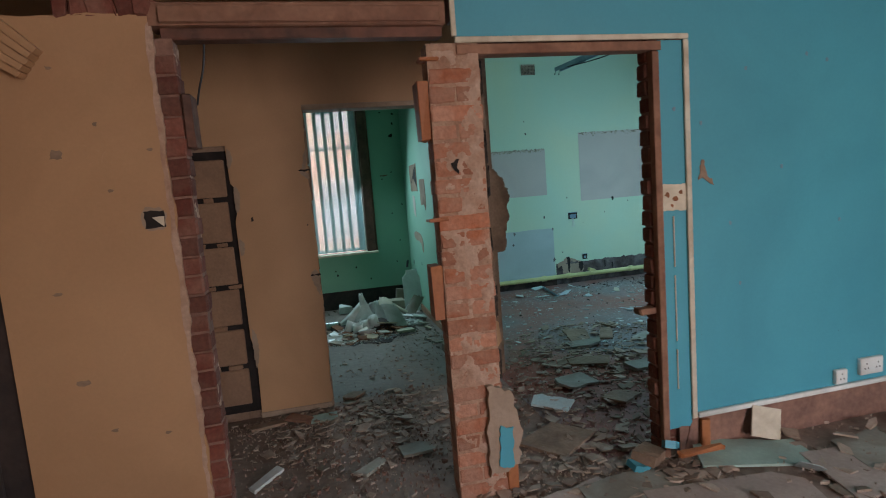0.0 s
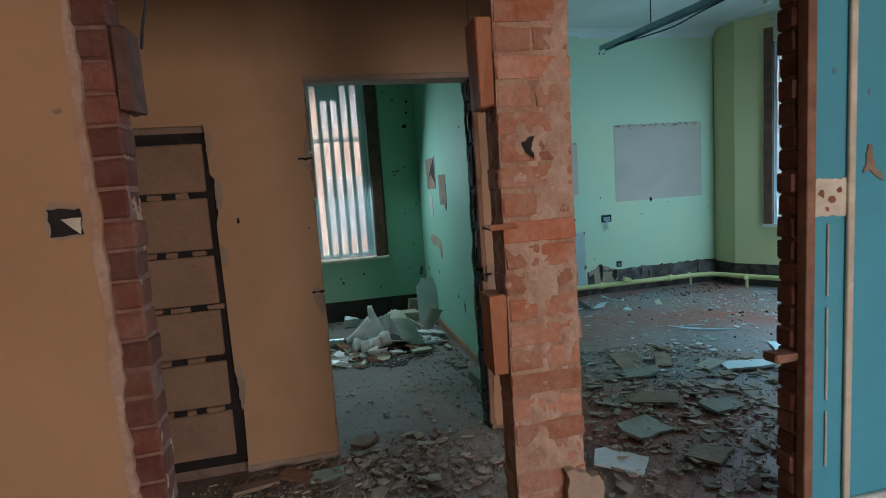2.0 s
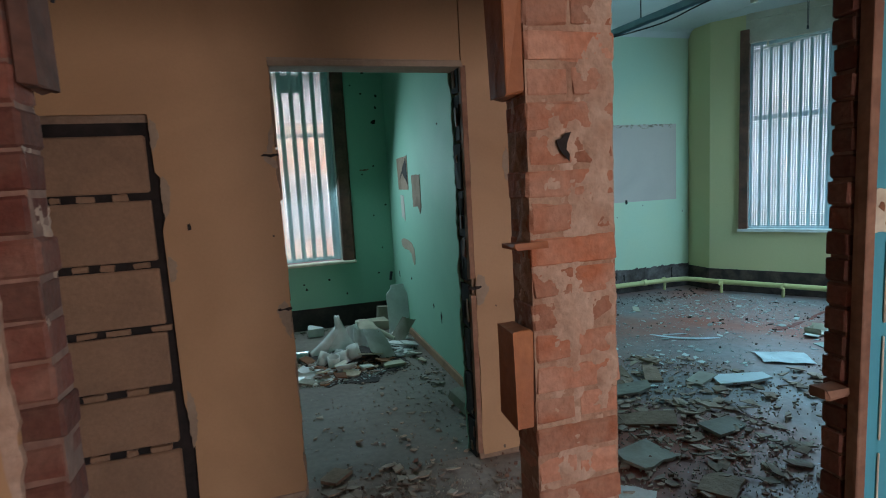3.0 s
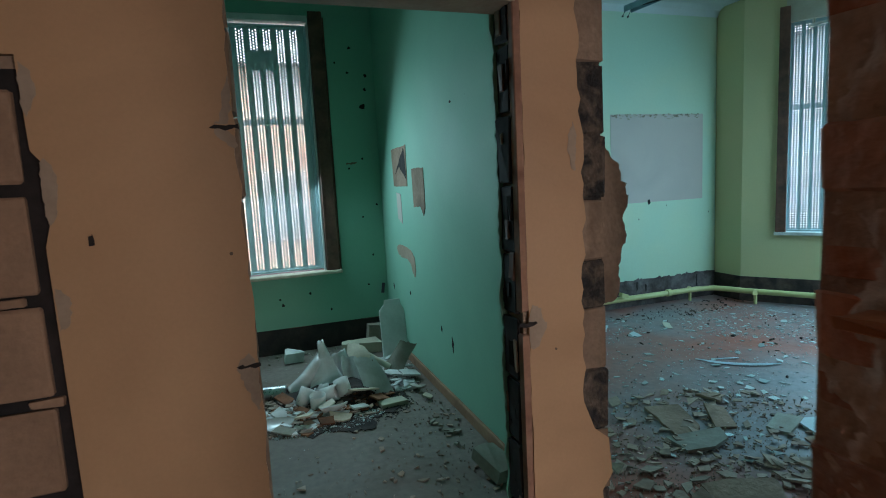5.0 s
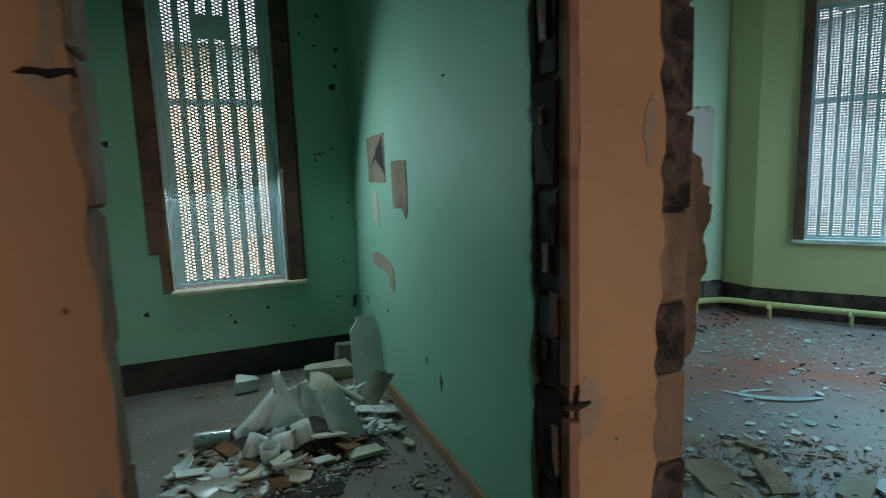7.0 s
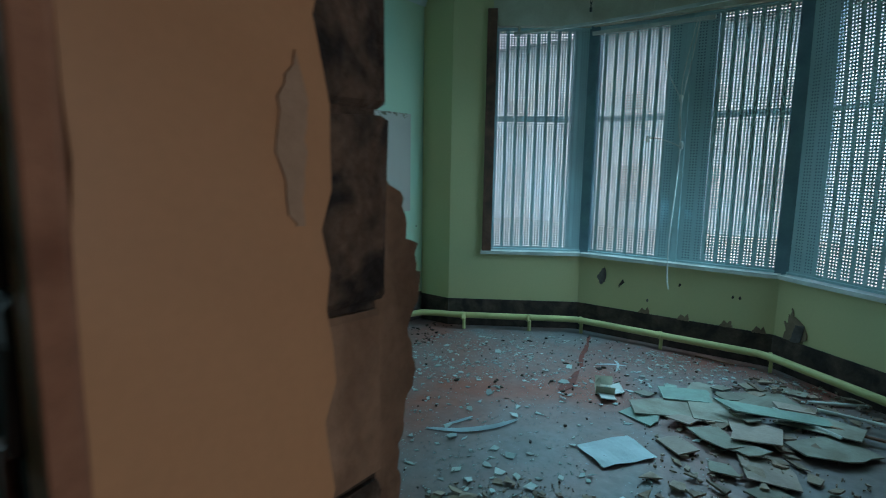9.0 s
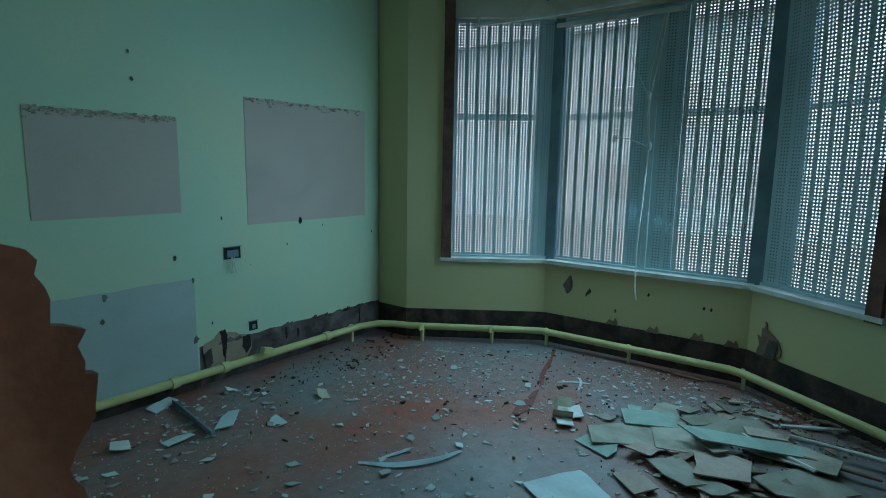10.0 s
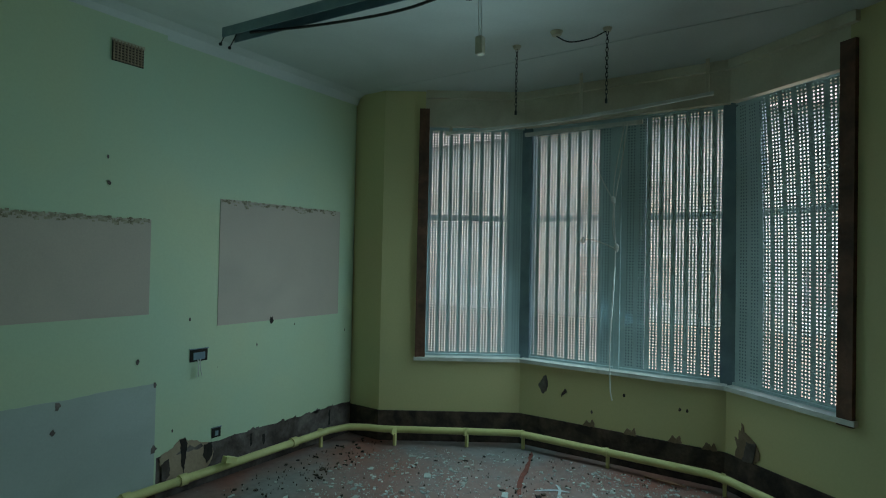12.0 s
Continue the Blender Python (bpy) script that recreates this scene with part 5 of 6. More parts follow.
for k, (x, y, a, b, turn, mm, lab) in enumerate(((2.70, 6.44, 0.20, 0.09, 20, M_PAPER, "pale card lying by the pipe"), (2.83, 5.93, 0.17, 0.11, 40, M_PAPER, "pale blue card on the floor"), (2.32, 6.12, 0.14, 0.10, 70, M_WHITE, "upturned white card on the floor"),
                                                 (2.55, 5.95, 0.16, 0.10, 0, M_CHIPBLUE, "blue paint scrap on the floor"), (3.43, 5.80, 0.14, 0.07, 60, M_PLASTIC, "yellowed plastic scrap on the floor"), (3.02, 5.72, 0.14, 0.08, 80, M_PAPER, "pale blue card on the floor"))):
    flat_piece("card", x, y, a, b, 0.005, turn, rng.uniform(-10, 10), rng.uniform(-12, 12), mm, lab, "card", "loose cards on the floor", None, k + 100)
flat_piece("yellow_scrap", 3.45, 6.42, 0.10, 0.06, 0.035, 10, 15, 5, M_PIPE, "torn yellow foam scrap behind the pipe", "scrap", "", F + 0.14, 120)


# ---- heap of broken sanitary ware in the small room ----
def shell(name, x, y, z, rx, ry, rz, a0, a1, b0, b1, tilt, label, thick=0.011, seed=0):
    """A curved shard of glazed ceramic, cut from an ellipsoid with a broken edge."""
    r = random.Random(seed)
    bm = bmesh.new()
    na, nb = 18, 9
    grid = []
    for j in range(nb + 1):
        row = []
        for i in range(na + 1):
            a = radians(a0 + (a1 - a0) * i / na)
            b = radians(b0 + (b1 - b0) * j / nb)
            if j in (0, nb):
                b += r.uniform(-.03, .03)
            if i in (0, na):
                a += r.uniform(-.03, .03)
            row.append(bm.verts.new((rx * math.cos(a) * math.cos(b), ry * math.sin(a) * math.cos(b), rz * math.sin(b))))
        grid.append(row)
    for j in range(nb):
        for i in range(na):
            bm.faces.new((grid[j][i], grid[j][i + 1], grid[j + 1][i + 1], grid[j + 1][i]))
    bmesh.ops.recalc_face_normals(bm, faces=bm.faces)
    bmesh.ops.solidify(bm, geom=bm.faces[:], thickness=thick)
    m = pose(0, 0, 0, *tilt)
    mid = sum((m @ v.co for v in bm.verts), Vector()) / len(bm.verts)
    low = min((m @ v.co).z for v in bm.verts)
    bmesh.ops.transform(bm, matrix=Matrix.Translation((x - mid.x, y - mid.y, z - low)) @ m, verts=bm.verts)
    return thing(name, bm, M_CERAMIC, label, "ceramic shard", "broken sanitary ware")


def loft(name, left, right, bulge, material, label, thick=0.012, category="ceramic shard", group="broken sanitary ware", seed=0):
    """A bent shard spanned between two edges, bulging across its width, with chipped ends."""
    r = random.Random(seed)
    L, R = smooth_path(left, 6), smooth_path(right, 6)
    n = min(len(L), len(R))
    bm = bmesh.new()
    grid = []
    for i in range(n):
        a, b = L[i], R[i]
        up = L[min(i + 1, n - 1)] - L[max(i - 1, 0)]
        nor = (b - a).cross(up)
        nor = nor.normalized() if nor.length > 1e-6 else Vector((0, -1, 0))
        row = []
        for k in range(9):
            u = k / 8
            p = a.lerp(b, u) + nor * bulge * 4 * u * (1 - u)
            if i in (0, n - 1):
                p = p + up.normalized() * r.uniform(-0.012, 0.012)
            row.append(bm.verts.new(p))
        grid.append(row)
    for i in range(n - 1):
        for k in range(8):
            bm.faces.new((grid[i][k], grid[i][k + 1], grid[i + 1][k + 1], grid[i + 1][k]))
    bmesh.ops.recalc_face_normals(bm, faces=bm.faces)
    bmesh.ops.solidify(bm, geom=bm.faces[:], thickness=thick)
    for f in bm.faces:
        f.smooth = bulge > 0.02
    return thing(name, bm, material, label, category, group)


SH = "white glazed shard of a broken toilet pan in the heap"
loft("ceramic_shard", [(0.42, 5.68, 0.14), (0.395, 5.72, 0.29), (0.39, 5.74, 0.42)], [(0.56, 5.60, 0.12), (0.48, 5.67, 0.25), (0.41, 5.745, 0.415)], 0.03, M_CERAMIC, "tall pointed white glazed shard standing in the heap", seed=1)
loft("ceramic_shard", [(0.53, 5.60, 0.12), (0.52, 5.66, 0.22), (0.53, 5.70, 0.31)], [(0.66, 5.56, 0.12), (0.65, 5.61, 0.20), (0.64, 5.68, 0.28)], -0.05, M_CERAMIC, SH, seed=2)
loft("ceramic_shard", [(0.65, 5.45, 0.085), (0.625, 5.52, 0.20), (0.60, 5.60, 0.30)], [(0.82, 5.43, 0.09), (0.78, 5.50, 0.20), (0.73, 5.57, 0.295)], 0.008, M_CERAMIC, "flat white cistern slab leaning on the heap", 0.026, seed=3)
loft("ceramic_shard", [(0.29, 5.58, 0.11), (0.33, 5.64, 0.21), (0.38, 5.70, 0.315)], [(0.52, 5.55, 0.11), (0.49, 5.62, 0.21), (0.46, 5.68, 0.305)], 0.018, M_CERAMIC, SH, 0.016, seed=4)
loft("ceramic_shard", [(0.15, 5.66, 0.15), (0.26, 5.70, 0.23), (0.38, 5.75, 0.335)], [(0.19, 5.56, 0.09), (0.30, 5.61, 0.15), (0.41, 5.66, 0.24)], 0.06, M_CERAMIC, "half-round white glazed pedestal shard lying in the heap", seed=5)
loft("ceramic_shard", [(0.44, 5.78, 0.12), (0.46, 5.82, 0.20), (0.48, 5.84, 0.27)], [(0.60, 5.76, 0.12), (0.60, 5.80, 0.22), (0.57, 5.84, 0.31)], 0.05, M_CERAMIC, SH, seed=6)
loft("ceramic_shard", [(0.30, 5.46, 0.09), (0.31, 5.50, 0.13), (0.33, 5.53, 0.17)], [(0.42, 5.44, 0.09), (0.42, 5.48, 0.14), (0.40, 5.52, 0.18)], 0.03, M_CERAMIC, SH, seed=7)
loft("plastic_sheet", [(0.84, 5.84, 0.085), (0.90, 5.77, 0.22), (0.97, 5.72, 0.35)], [(0.93, 5.66, 0.085), (1.00, 5.66, 0.22), (1.075, 5.66, 0.33)], 0.015, M_BOARDLOOSE, "bent grey sheet leaning against the skirting", 0.006, "sheet", "", 8)
loft("cream_slab", [(0.56, 5.80, 0.20), (0.60, 5.86, 0.27), (0.62, 5.92, 0.32)], [(0.76, 5.74, 0.16), (0.75, 5.81, 0.24), (0.72, 5.88, 0.29)], 0.012, M_TRIM, "torn cream slab on top of the heap", 0.014, "slab", "", 9)
tube("pipe_piece", [(0.73, 5.83, 0.25), (0.80, 5.79, 0.205), (0.88, 5.74, 0.155)], 0.022, M_PLASTIC, None, label="yellowed waste pipe end sticking out of the heap")
tagged(bpy.data.objects["pipe_piece"], "yellowed waste pipe end sticking out of the heap", "pipe")
for k, (x, y, a, b, turn, tilt, roll, h, m) in enumerate((
        (0.90, 5.63, 0.20, 0.07, -25, 4, 8, 0.05, M_WHITE), (0.86, 5.47, 0.19, 0.025, 60, 8, 0, 0.03, M_WHITE), (0.97, 5.42, 0.16, 0.06, 100, 8, 12, 0.01, M_BOARDLOOSE), (0.60, 5.38, 0.22, 0.12, 10, 10, -14, 0.05, M_TRIM),
        (0.70, 5.30, 0.13, 0.10, 40, 14, 8, 0.02, M_RUST), (0.55, 5.22, 0.13, 0.05, 30, 12, 10, 0.02, M_WHITE), (0.42, 5.14, 0.14, 0.09, -10, 12, 10, 0.01, M_TRIM), (0.22, 5.20, 0.12, 0.09, 70, 14, -8, 0.03, M_TRIM),
        (-0.04, 5.36, 0.16, 0.06, 20, 14, 10, 0.02, M_WHITE), (0.10, 5.10, 0.14, 0.08, -30, 8, 6, 0.01, M_BOARDLOOSE), (0.62, 6.03, 0.26, 0.13, 40, 24, 12, 0.03, M_BOARDLOOSE), (0.98, 5.60, 0.18, 0.09, 15, 16, 8, 0.03, M_WHITE),
        (1.00, 5.24, 0.10, 0.06, 60, 10, 20, 0.0, M_TRIM), (0.34, 5.10, 0.10, 0.06, 10, 10, 20, 0.02, M_RUST), (0.12, 5.46, 0.12, 0.08, -40, 20, 10, 0.05, M_RUST), (0.36, 5.24, 0.12, 0.06, 20, -12, 10, 0.06, M_TRIM))):
    flat_piece("broken_piece", x, y, a, b, 0.010, turn, tilt, roll, m, "rust-stained broken piece in the ash heap" if m is M_RUST else "pale broken piece in the ash heap", "broken piece", "broken pieces round the heap", F + h, 220 + k, 6)
for k, (x, y, a0, a1) in enumerate(((0.06, 5.19, 0, 110), (0.20, 5.36, 60, 170), (-0.10, 5.44, 20, 120), (0.40, 5.22, 200, 290))):
    shell("dish_shard", x, y, F + 0.015, 0.14, 0.14, 0.07, a0, a1, -70, -15, (rng.uniform(-14, 14), rng.uniform(-14, 14), rng.uniform(0, 360)), "curved white dish fragment in the ash", 0.007, 40 + k)
for k, (x, y, z, turn, tx) in enumerate(((0.317, 5.33, 0.145, 0, 8), (0.40, 5.40, 0.165, 60, 74), (0.49, 5.42, 0.185, 20, -38), (0.25, 5.44, 0.155, 110, 30))):
    bm = bmesh.new()
    bmesh.ops.create_cone(bm, cap_ends=False, segments=24, radius1=0.044, radius2=0.050, depth=0.11)
    bmesh.ops.holes_fill(bm, edges=[e for e in bm.edges if all(v.co.z < 0 for v in e.verts)])
    bmesh.ops.solidify(bm, geom=bm.faces[:], thickness=0.004)
    bmesh.ops.transform(bm, matrix=pose(x, y, z, tx, 0, turn), verts=bm.verts)
    for f in bm.faces:
        f.smooth = len(f.verts) == 4
    thing("paper_cup", bm, M_WHITE, "dirty white cup lying in the ash heap", "cup", "cups in the ash heap")
M_TIN = mat("dull_tin", (0.55, 0.57, 0.57), (0.42, 0.43, 0.43), 0.3, 12, 60, 0.15, 0.2, metal=0.85)
tube("drinks_can", [(-0.035, 5.70, 0.128), (-0.02, 5.696, 0.128), (0.13, 5.655, 0.135), (0.145, 5.651, 0.135)], 0.042, M_TIN)
tagged(bpy.data.objects["drinks_can"], "dull metal can lying beside the broken ceramics", "can")

# leaning panel with a notched top
lean = pose(0.925, 6.14, F, -12, 0, -3)
bm = prism([(0, 0), (0.20, 0), (0.205, 0.37), (0.175, 0.44), (0.175, 0.475), (0.05, 0.475), (0.045, 0.44), (0.0, 0.39)], 0.022, lean @ Matrix(((1, 0, 0, 0), (0, 0, -1, 0), (0, 1, 0, 0), (0, 0, 0, 1))))
bmesh.ops.bevel(bm, geom=bm.edges[:], offset=0.002, segments=1, affect="EDGES")
thing("leaning_panel", bm, M_WHITE, "white notched panel leaning in the room corner", "panel")
flat_piece("foam_block", 0.78, 6.42, 0.34, 0.16, 0.09, 8, 3, 4, M_PLASTIC, "yellowed foam block by the far wall", "foam block", "", None, 210, 6)
flat_piece("foam_block", 0.25, 6.45, 0.17, 0.12, 0.08, 12, 8, 4, M_WHITE, "dirty white foam block by the wall base", "foam block", "", None, 211, 6)
flat_piece("foam_block", 0.95, 6.55, 0.18, 0.10, 0.18, 0, 5, 4, M_BOARDLOOSE, "grey rubble block in the corner", "foam block", "", None, 212, 6)
flat_piece("plastic_tray", 0.76, 5.24, 0.19, 0.09, 0.03, 8, 2, 4, M_PLASTIC, "yellowed plastic tray lying before the heap", "tray", "", None, 213, 4)
flat_piece("plaster_chunk", 1.00, 4.22, 0.14, 0.20, 0.07, 20, 4, 14, M_BOARDLOOSE, "pale grey plaster chunk by the doorway", "plaster chunk", "plaster chunks", None, 214, 6)
flakes("ash_rubble", [(0.15, 5.35, 0.30, 0.30), (0.45, 5.35, 0.30, 0.25), (0.30, 5.65, 0.40, 0.25)], 330, (0.02, 0.11), M_CHIP, "burnt scraps and flakes in the ash heap", 31, 0.006, 0.07, 1.3)
flakes("ash_rubble", [(0.20, 5.30, 0.32, 0.25), (0.50, 5.50, 0.35, 0.30)], 130, (0.03, 0.14), M_RUST, "rust-brown burnt scraps in the ash heap", 32, 0.006, 0.07, 1.5)
flakes("ash_rubble", [(0.25, 5.30, 0.32, 0.25), (0.90, 5.85, 0.16, 0.35), (0.85, 5.60, 0.2, 0.2)], 200, (0.02, 0.12), M_WHITE, "pale broken pieces round the heap", 33, 0.006, 0.07, 1.2)
flakes("ash_rubble", [(1.0, 5.0, 0.10, 0.6), (0.98, 5.9, 0.12, 0.4), (0.4, 6.5, 0.6, 0.12)], 160, (0.01, 0.08), M_BOARDLOOSE, "plaster crumbs along the skirting", 34, 0.010, 0.02)
blot = lambda a: 0.40 + 0.12 * noise.noise((2.2 * math.cos(a), 2.2 * math.sin(a), 7)) + 0.07 * noise.noise((7 * math.cos(a), 7 * math.sin(a), 3)) + 0.05 * noise.noise((25 * math.cos(a), 25 * math.sin(a), 5))
pts = [(0.42 + 1.08 * blot(a) * math.cos(a), 5.38 + 0.95 * blot(a) * math.sin(a)) for a in [i * 6.2832 / 220 for i in range(220)]]
thing("ash_patch", prism(pts, 0.004, Matrix.Translation((0, 0, F + 0.003))), M_BURNT, "black ash burnt onto the floor", "ash")
bm = bmesh.new()
bmesh.ops.create_icosphere(bm, subdivisions=4, radius=1, matrix=Matrix.Translation((0.42, 5.62, F)) @ Matrix.Diagonal((0.36, 0.30, 0.09, 1)))
for v in bm.verts:
    v.co += Vector((0, 0, 0.03)) * noise.noise(v.co * 12)
bmesh.ops.delete(bm, geom=[v for v in bm.verts if v.co.z < F - 0.02], context="VERTS")
thing("ash_mound", bm, M_BURNT, "low mound of black ash under the broken ceramics", "ash")


flakes("dark_ash", [(0.45, 5.50, 0.30, 0.16), (0.30, 5.42, 0.30, 0.14), (0.62, 5.40, 0.16, 0.10)], 420, (0.012, 0.07), M_BURNT, "charred scraps between the broken ceramics", 38, 0.006, 0.10, 1.8)
flakes("ash_rubble", [(0.30, 5.40, 0.28, 0.14), (0.50, 5.42, 0.22, 0.10)], 90, (0.02, 0.08), M_RUST, "rust-brown scraps on the heap", 39, 0.006, 0.12, 1.5)
flakes("pale_ash", [(0.32, 5.08, 0.30, 0.07), (0.60, 5.16, 0.10, 0.05)], 1500, (0.004, 0.022), M_CHIPBLUE, "pale blue-grey ash flakes at the heap's edge", 35, 0.004, 0.0, 2.2)
flakes("dark_ash", [(0.42, 5.12, 0.38, 0.12), (0.75, 5.30, 0.16, 0.2)], 900, (0.003, 0.022), M_BURNT, "black burnt crumbs scattered before the heap", 36, 0.004, 0.0, 2.0)
flakes("ash_rubble", [(0.20, 5.25, 0.34, 0.12), (0.92, 5.75, 0.14, 0.35)], 90, (0.05, 0.15), M_CERAMIC, "pale glazed splinters round the heap", 37, 0.012, 0.04, 1.0)


# ---- marks on the walls ----
def wall_mark(pts, m, material, label, depth=0.004, name="wall_scar"):
    if material is M_SCAR:
        n = len(pts)
        pts = [tuple(Vector(pts[k]) * (0.75, 0.75, 0.25, 0.25)[q] + Vector(pts[(k + 1) % n]) * (0.25, 0.25, 0.75, 0.75)[q]) for k in range(n) for q in (0, 2)]
    size = max(max(p[k] for p in pts) - min(p[k] for p in pts) for k in (0, 1))
    amp = min(0.004, size * 0.07)
    n = len(pts)
    fine = []
    for k in range(n):
        a, b = Vector(pts[k]), Vector(pts[(k + 1) % n])
        steps = max(2, min(8, int((b - a).length / 0.012)))
        fine += [tuple(a.lerp(b, q / steps) + Vector((rng.uniform(-amp, amp), rng.uniform(-amp, amp)))) for q in range(steps)]
    pts = fine
    return thing(name, prism(pts, depth, m), material, label, "wall scar", "scars on the walls")


to_c = Matrix(((0, 0, -1, XC - 0.008), (1, 0, 0, 0), (0, 1, 0, 0), (0, 0, 0, 1)))
wall_mark([(5.86, 1.45), (6.24, 1.45), (6.27, 1.74), (5.86, 1.75)], to_c, M_PLASTER, "tan patch where green paint was torn off")
wall_mark([(5.87, 1.50), (6.05, 1.60), (6.18, 1.54), (6.02, 1.66), (5.90, 1.73)], Matrix.Translation((-0.004, 0, 0)) @ to_c, M_BLACK, "dark torn hole in the tan patch", 0.002)
wall_mark([(5.46, 1.30), (5.50, 1.25), (5.56, 1.31), (5.72, 1.30), (5.73, 1.57), (5.46, 1.57)], to_c, M_PLASTER, "tan patch with a ragged lower edge")
wall_mark([(6.05, 1.16), (6.17, 1.20), (6.18, 1.40), (6.06, 1.39)], to_c, M_BOARD, "narrow grey patch on the green wall")
wall_mark([(5.76, 0.80), (5.82, 0.78), (5.90, 0.90), (6.20, 0.89), (6.29, 0.97), (6.10, 1.00), (5.78, 0.96)], to_c, M_SCAR, "ragged plaster scar on the green wall")
for y, z, a in ((5.05, 0.42, 0.10), (5.25, 0.50, 0.04), (6.45, 0.58, 0.06), (5.95, 0.62, 0.03), (4.9, 1.9, 0.02)):
    wall_mark([(y, z), (y + 0.018, z + a * 0.4), (y + 0.01, z + a), (y - 0.012, z + a * 0.6)], to_c, M_BLACK, "black scrape on the green wall", 0.002)
yw = on_y(YW - 0.010)
for x, z, s in ((1.01, 2.14, 0.035), (1.04, 2.28, 0.02), (1.05, 2.40, 0.02), (0.93, 2.62, 0.02), (0.90, 2.42, 0.015), (0.98, 1.70, 0.014), (0.45, 0.58, 0.016), (0.2, 0.55, 0.013), (0.22, 0.5, 0.02),
                (0.62, 0.42, 0.012), (0.96, 0.60, 0.014), (-0.45, 1.75, 0.03), (-0.32, 0.62, 0.025), (1.08, 1.3, 0.012), (0.95, 1.2, 0.012), (1.02, 0.86, 0.012), (0.80, 2.5, 0.012), (0.86, 1.62, 0.012)):
    n = 7
    wall_mark([(x + s * rng.uniform(.4, 1) * math.cos(i * 6.283 / n), z + s * rng.uniform(.4, 1.2) * math.sin(i * 6.283 / n)) for i in range(n)], yw, M_BLACK, "small black chip in the green paint", 0.002)
wall_mark([(0.84, 1.655), (0.93, 1.66), (0.93, 1.672), (0.84, 1.67)], yw, M_PLASTER, "brown scrape in the green paint", 0.002)
tube("wall_pipe_stub", [(1.07, YW - 0.06, 0.52), (1.09, YW - 0.03, 0.60)], 0.014, M_CABLE)
tagged(bpy.data.objects["wall_pipe_stub"], "short dark pipe stub in the room corner", "pipe")

# filler scars and cracks on the beige partition
yb = on_y(YB)
wall_mark([(0.886, 1.04), (0.93, 1.035), (0.935, 0.99), (0.955, 0.965), (0.93, 0.92), (0.905, 0.875), (0.886, 0.90)], yb, M_SCAR, "grey filler round a crack in the beige plaster", 0.002)
wall_mark([(0.845, 0.972), (0.87, 0.966), (0.912, 0.975), (0.912, 0.983), (0.87, 0.980), (0.845, 0.986)], on_y(YB - 0.002), M_BLACK, "dark crack running in from the door edge", 0.002)
wall_mark([(-0.055, 1.655), (0.0, 1.665), (0.004, 1.80), (-0.018, 1.74), (-0.03, 1.67)], yb, M_SCAR, "grey filler over the hinge notch", 0.002)
wall_mark([(-0.062, 1.652), (0.0, 1.640), (0.012, 1.585), (-0.02, 1.61)], yb, M_SCAR, "grey filler under the hinge notch", 0.002)
wall_mark([(-0.060, 1.650), (-0.02, 1.643), (0.018, 1.646), (0.018, 1.655), (-0.03, 1.656)], on_y(YB - 0.002), M_BLACK, "dark hinge notch in the door edge", 0.002)
wall_mark([(-0.055, 0.99), (0.0, 1.02), (0.008, 0.93), (0.0, 0.82), (-0.03, 0.92)], yb, M_SCAR, "grey filler round the lower hinge notch", 0.002)
wall_mark([(-0.050, 0.974), (0.012, 0.972), (0.012, 0.982), (-0.05, 0.982)], on_y(YB - 0.002), M_BLACK, "dark lower hinge notch", 0.002)
wall_mark([(1.055, 1.62), (1.085, 1.66), (1.085, 1.50), (1.07, 1.48), (1.05, 1.56)], yb, M_SCAR, "grey filler beside the stripped blocks", 0.002)
for u, z, h in ((-0.475, 1.75, 0.14), (-0.455, 1.50, 0.18), (-0.45, 0.55, 0.28), (-0.462, 1.20, 0.12)):
    wall_mark([(u, z + h / 2), (u + 0.03, z + h * 0.3), (u + 0.035, z), (u + 0.02, z - h * 0.4), (u, z - h / 2)], yb, M_SCAR, "grey filler along the chased edge", 0.002)
wall_mark([(-0.37, 1.38), (-0.36, 1.385), (-0.357, 1.36), (-0.37, 1.355)], yb, M_BLACK, "small dark hole in the beige plaster", 0.0015)

# switch recess in the beige pier; its inner shade is a black plate
ya = on_y(YA)
wall_mark([(-0.612, 1.405), (-0.525, 1.40), (-0.525, 1.485), (-0.612, 1.49)], ya, M_SCAR, "bare rim of the old switch recess", 0.002)
wall_mark([(-0.60, 1.412), (-0.532, 1.410), (-0.530, 1.474), (-0.60, 1.478)], on_y(YA - 0.002), M_BLACK, "empty dark switch recess in the beige pier", 0.002)
wall_mark([(-0.535, 1.412), (-0.532, 1.455), (-0.575, 1.453)], on_y(YA - 0.004), M_TRIM, "torn cream plate in the switch recess", 0.003)
for x, z, s in ((-0.86, 1.70, 0.03), (-0.72, 1.80, 0.012), (-0.55, 1.70, 0.01), (-0.88, 0.86, 0.02), (-0.80, 0.66, 0.012), (-0.62, 0.62, 0.01), (-0.92, 1.2, 0.012), (-0.70, 1.56, 0.012), (-0.84, 2.0, 0.01)):
    wall_mark([(x + s * rng.uniform(.5, 1.6) * math.cos(i * 1.047), z + s * 0.6 * math.sin(i * 1.047)) for i in range(6)], ya, M_PLASTER, "chip in the beige plaster", 0.0015)
wall_mark([(-0.83, 1.72), (-0.78, 1.735), (-0.70, 1.70), (-0.715, 1.665), (-0.76, 1.66), (-0.80, 1.69)], ya, M_BEIGE, "shallow peeled patch in the beige paint", 0.0025)

# blue wall
wall_mark([(1.583, 1.288), (1.712, 1.284), (1.714, 1.405), (1.583, 1.41)], ya, M_TRIM, "tan patch of a removed plate on the blue wall")
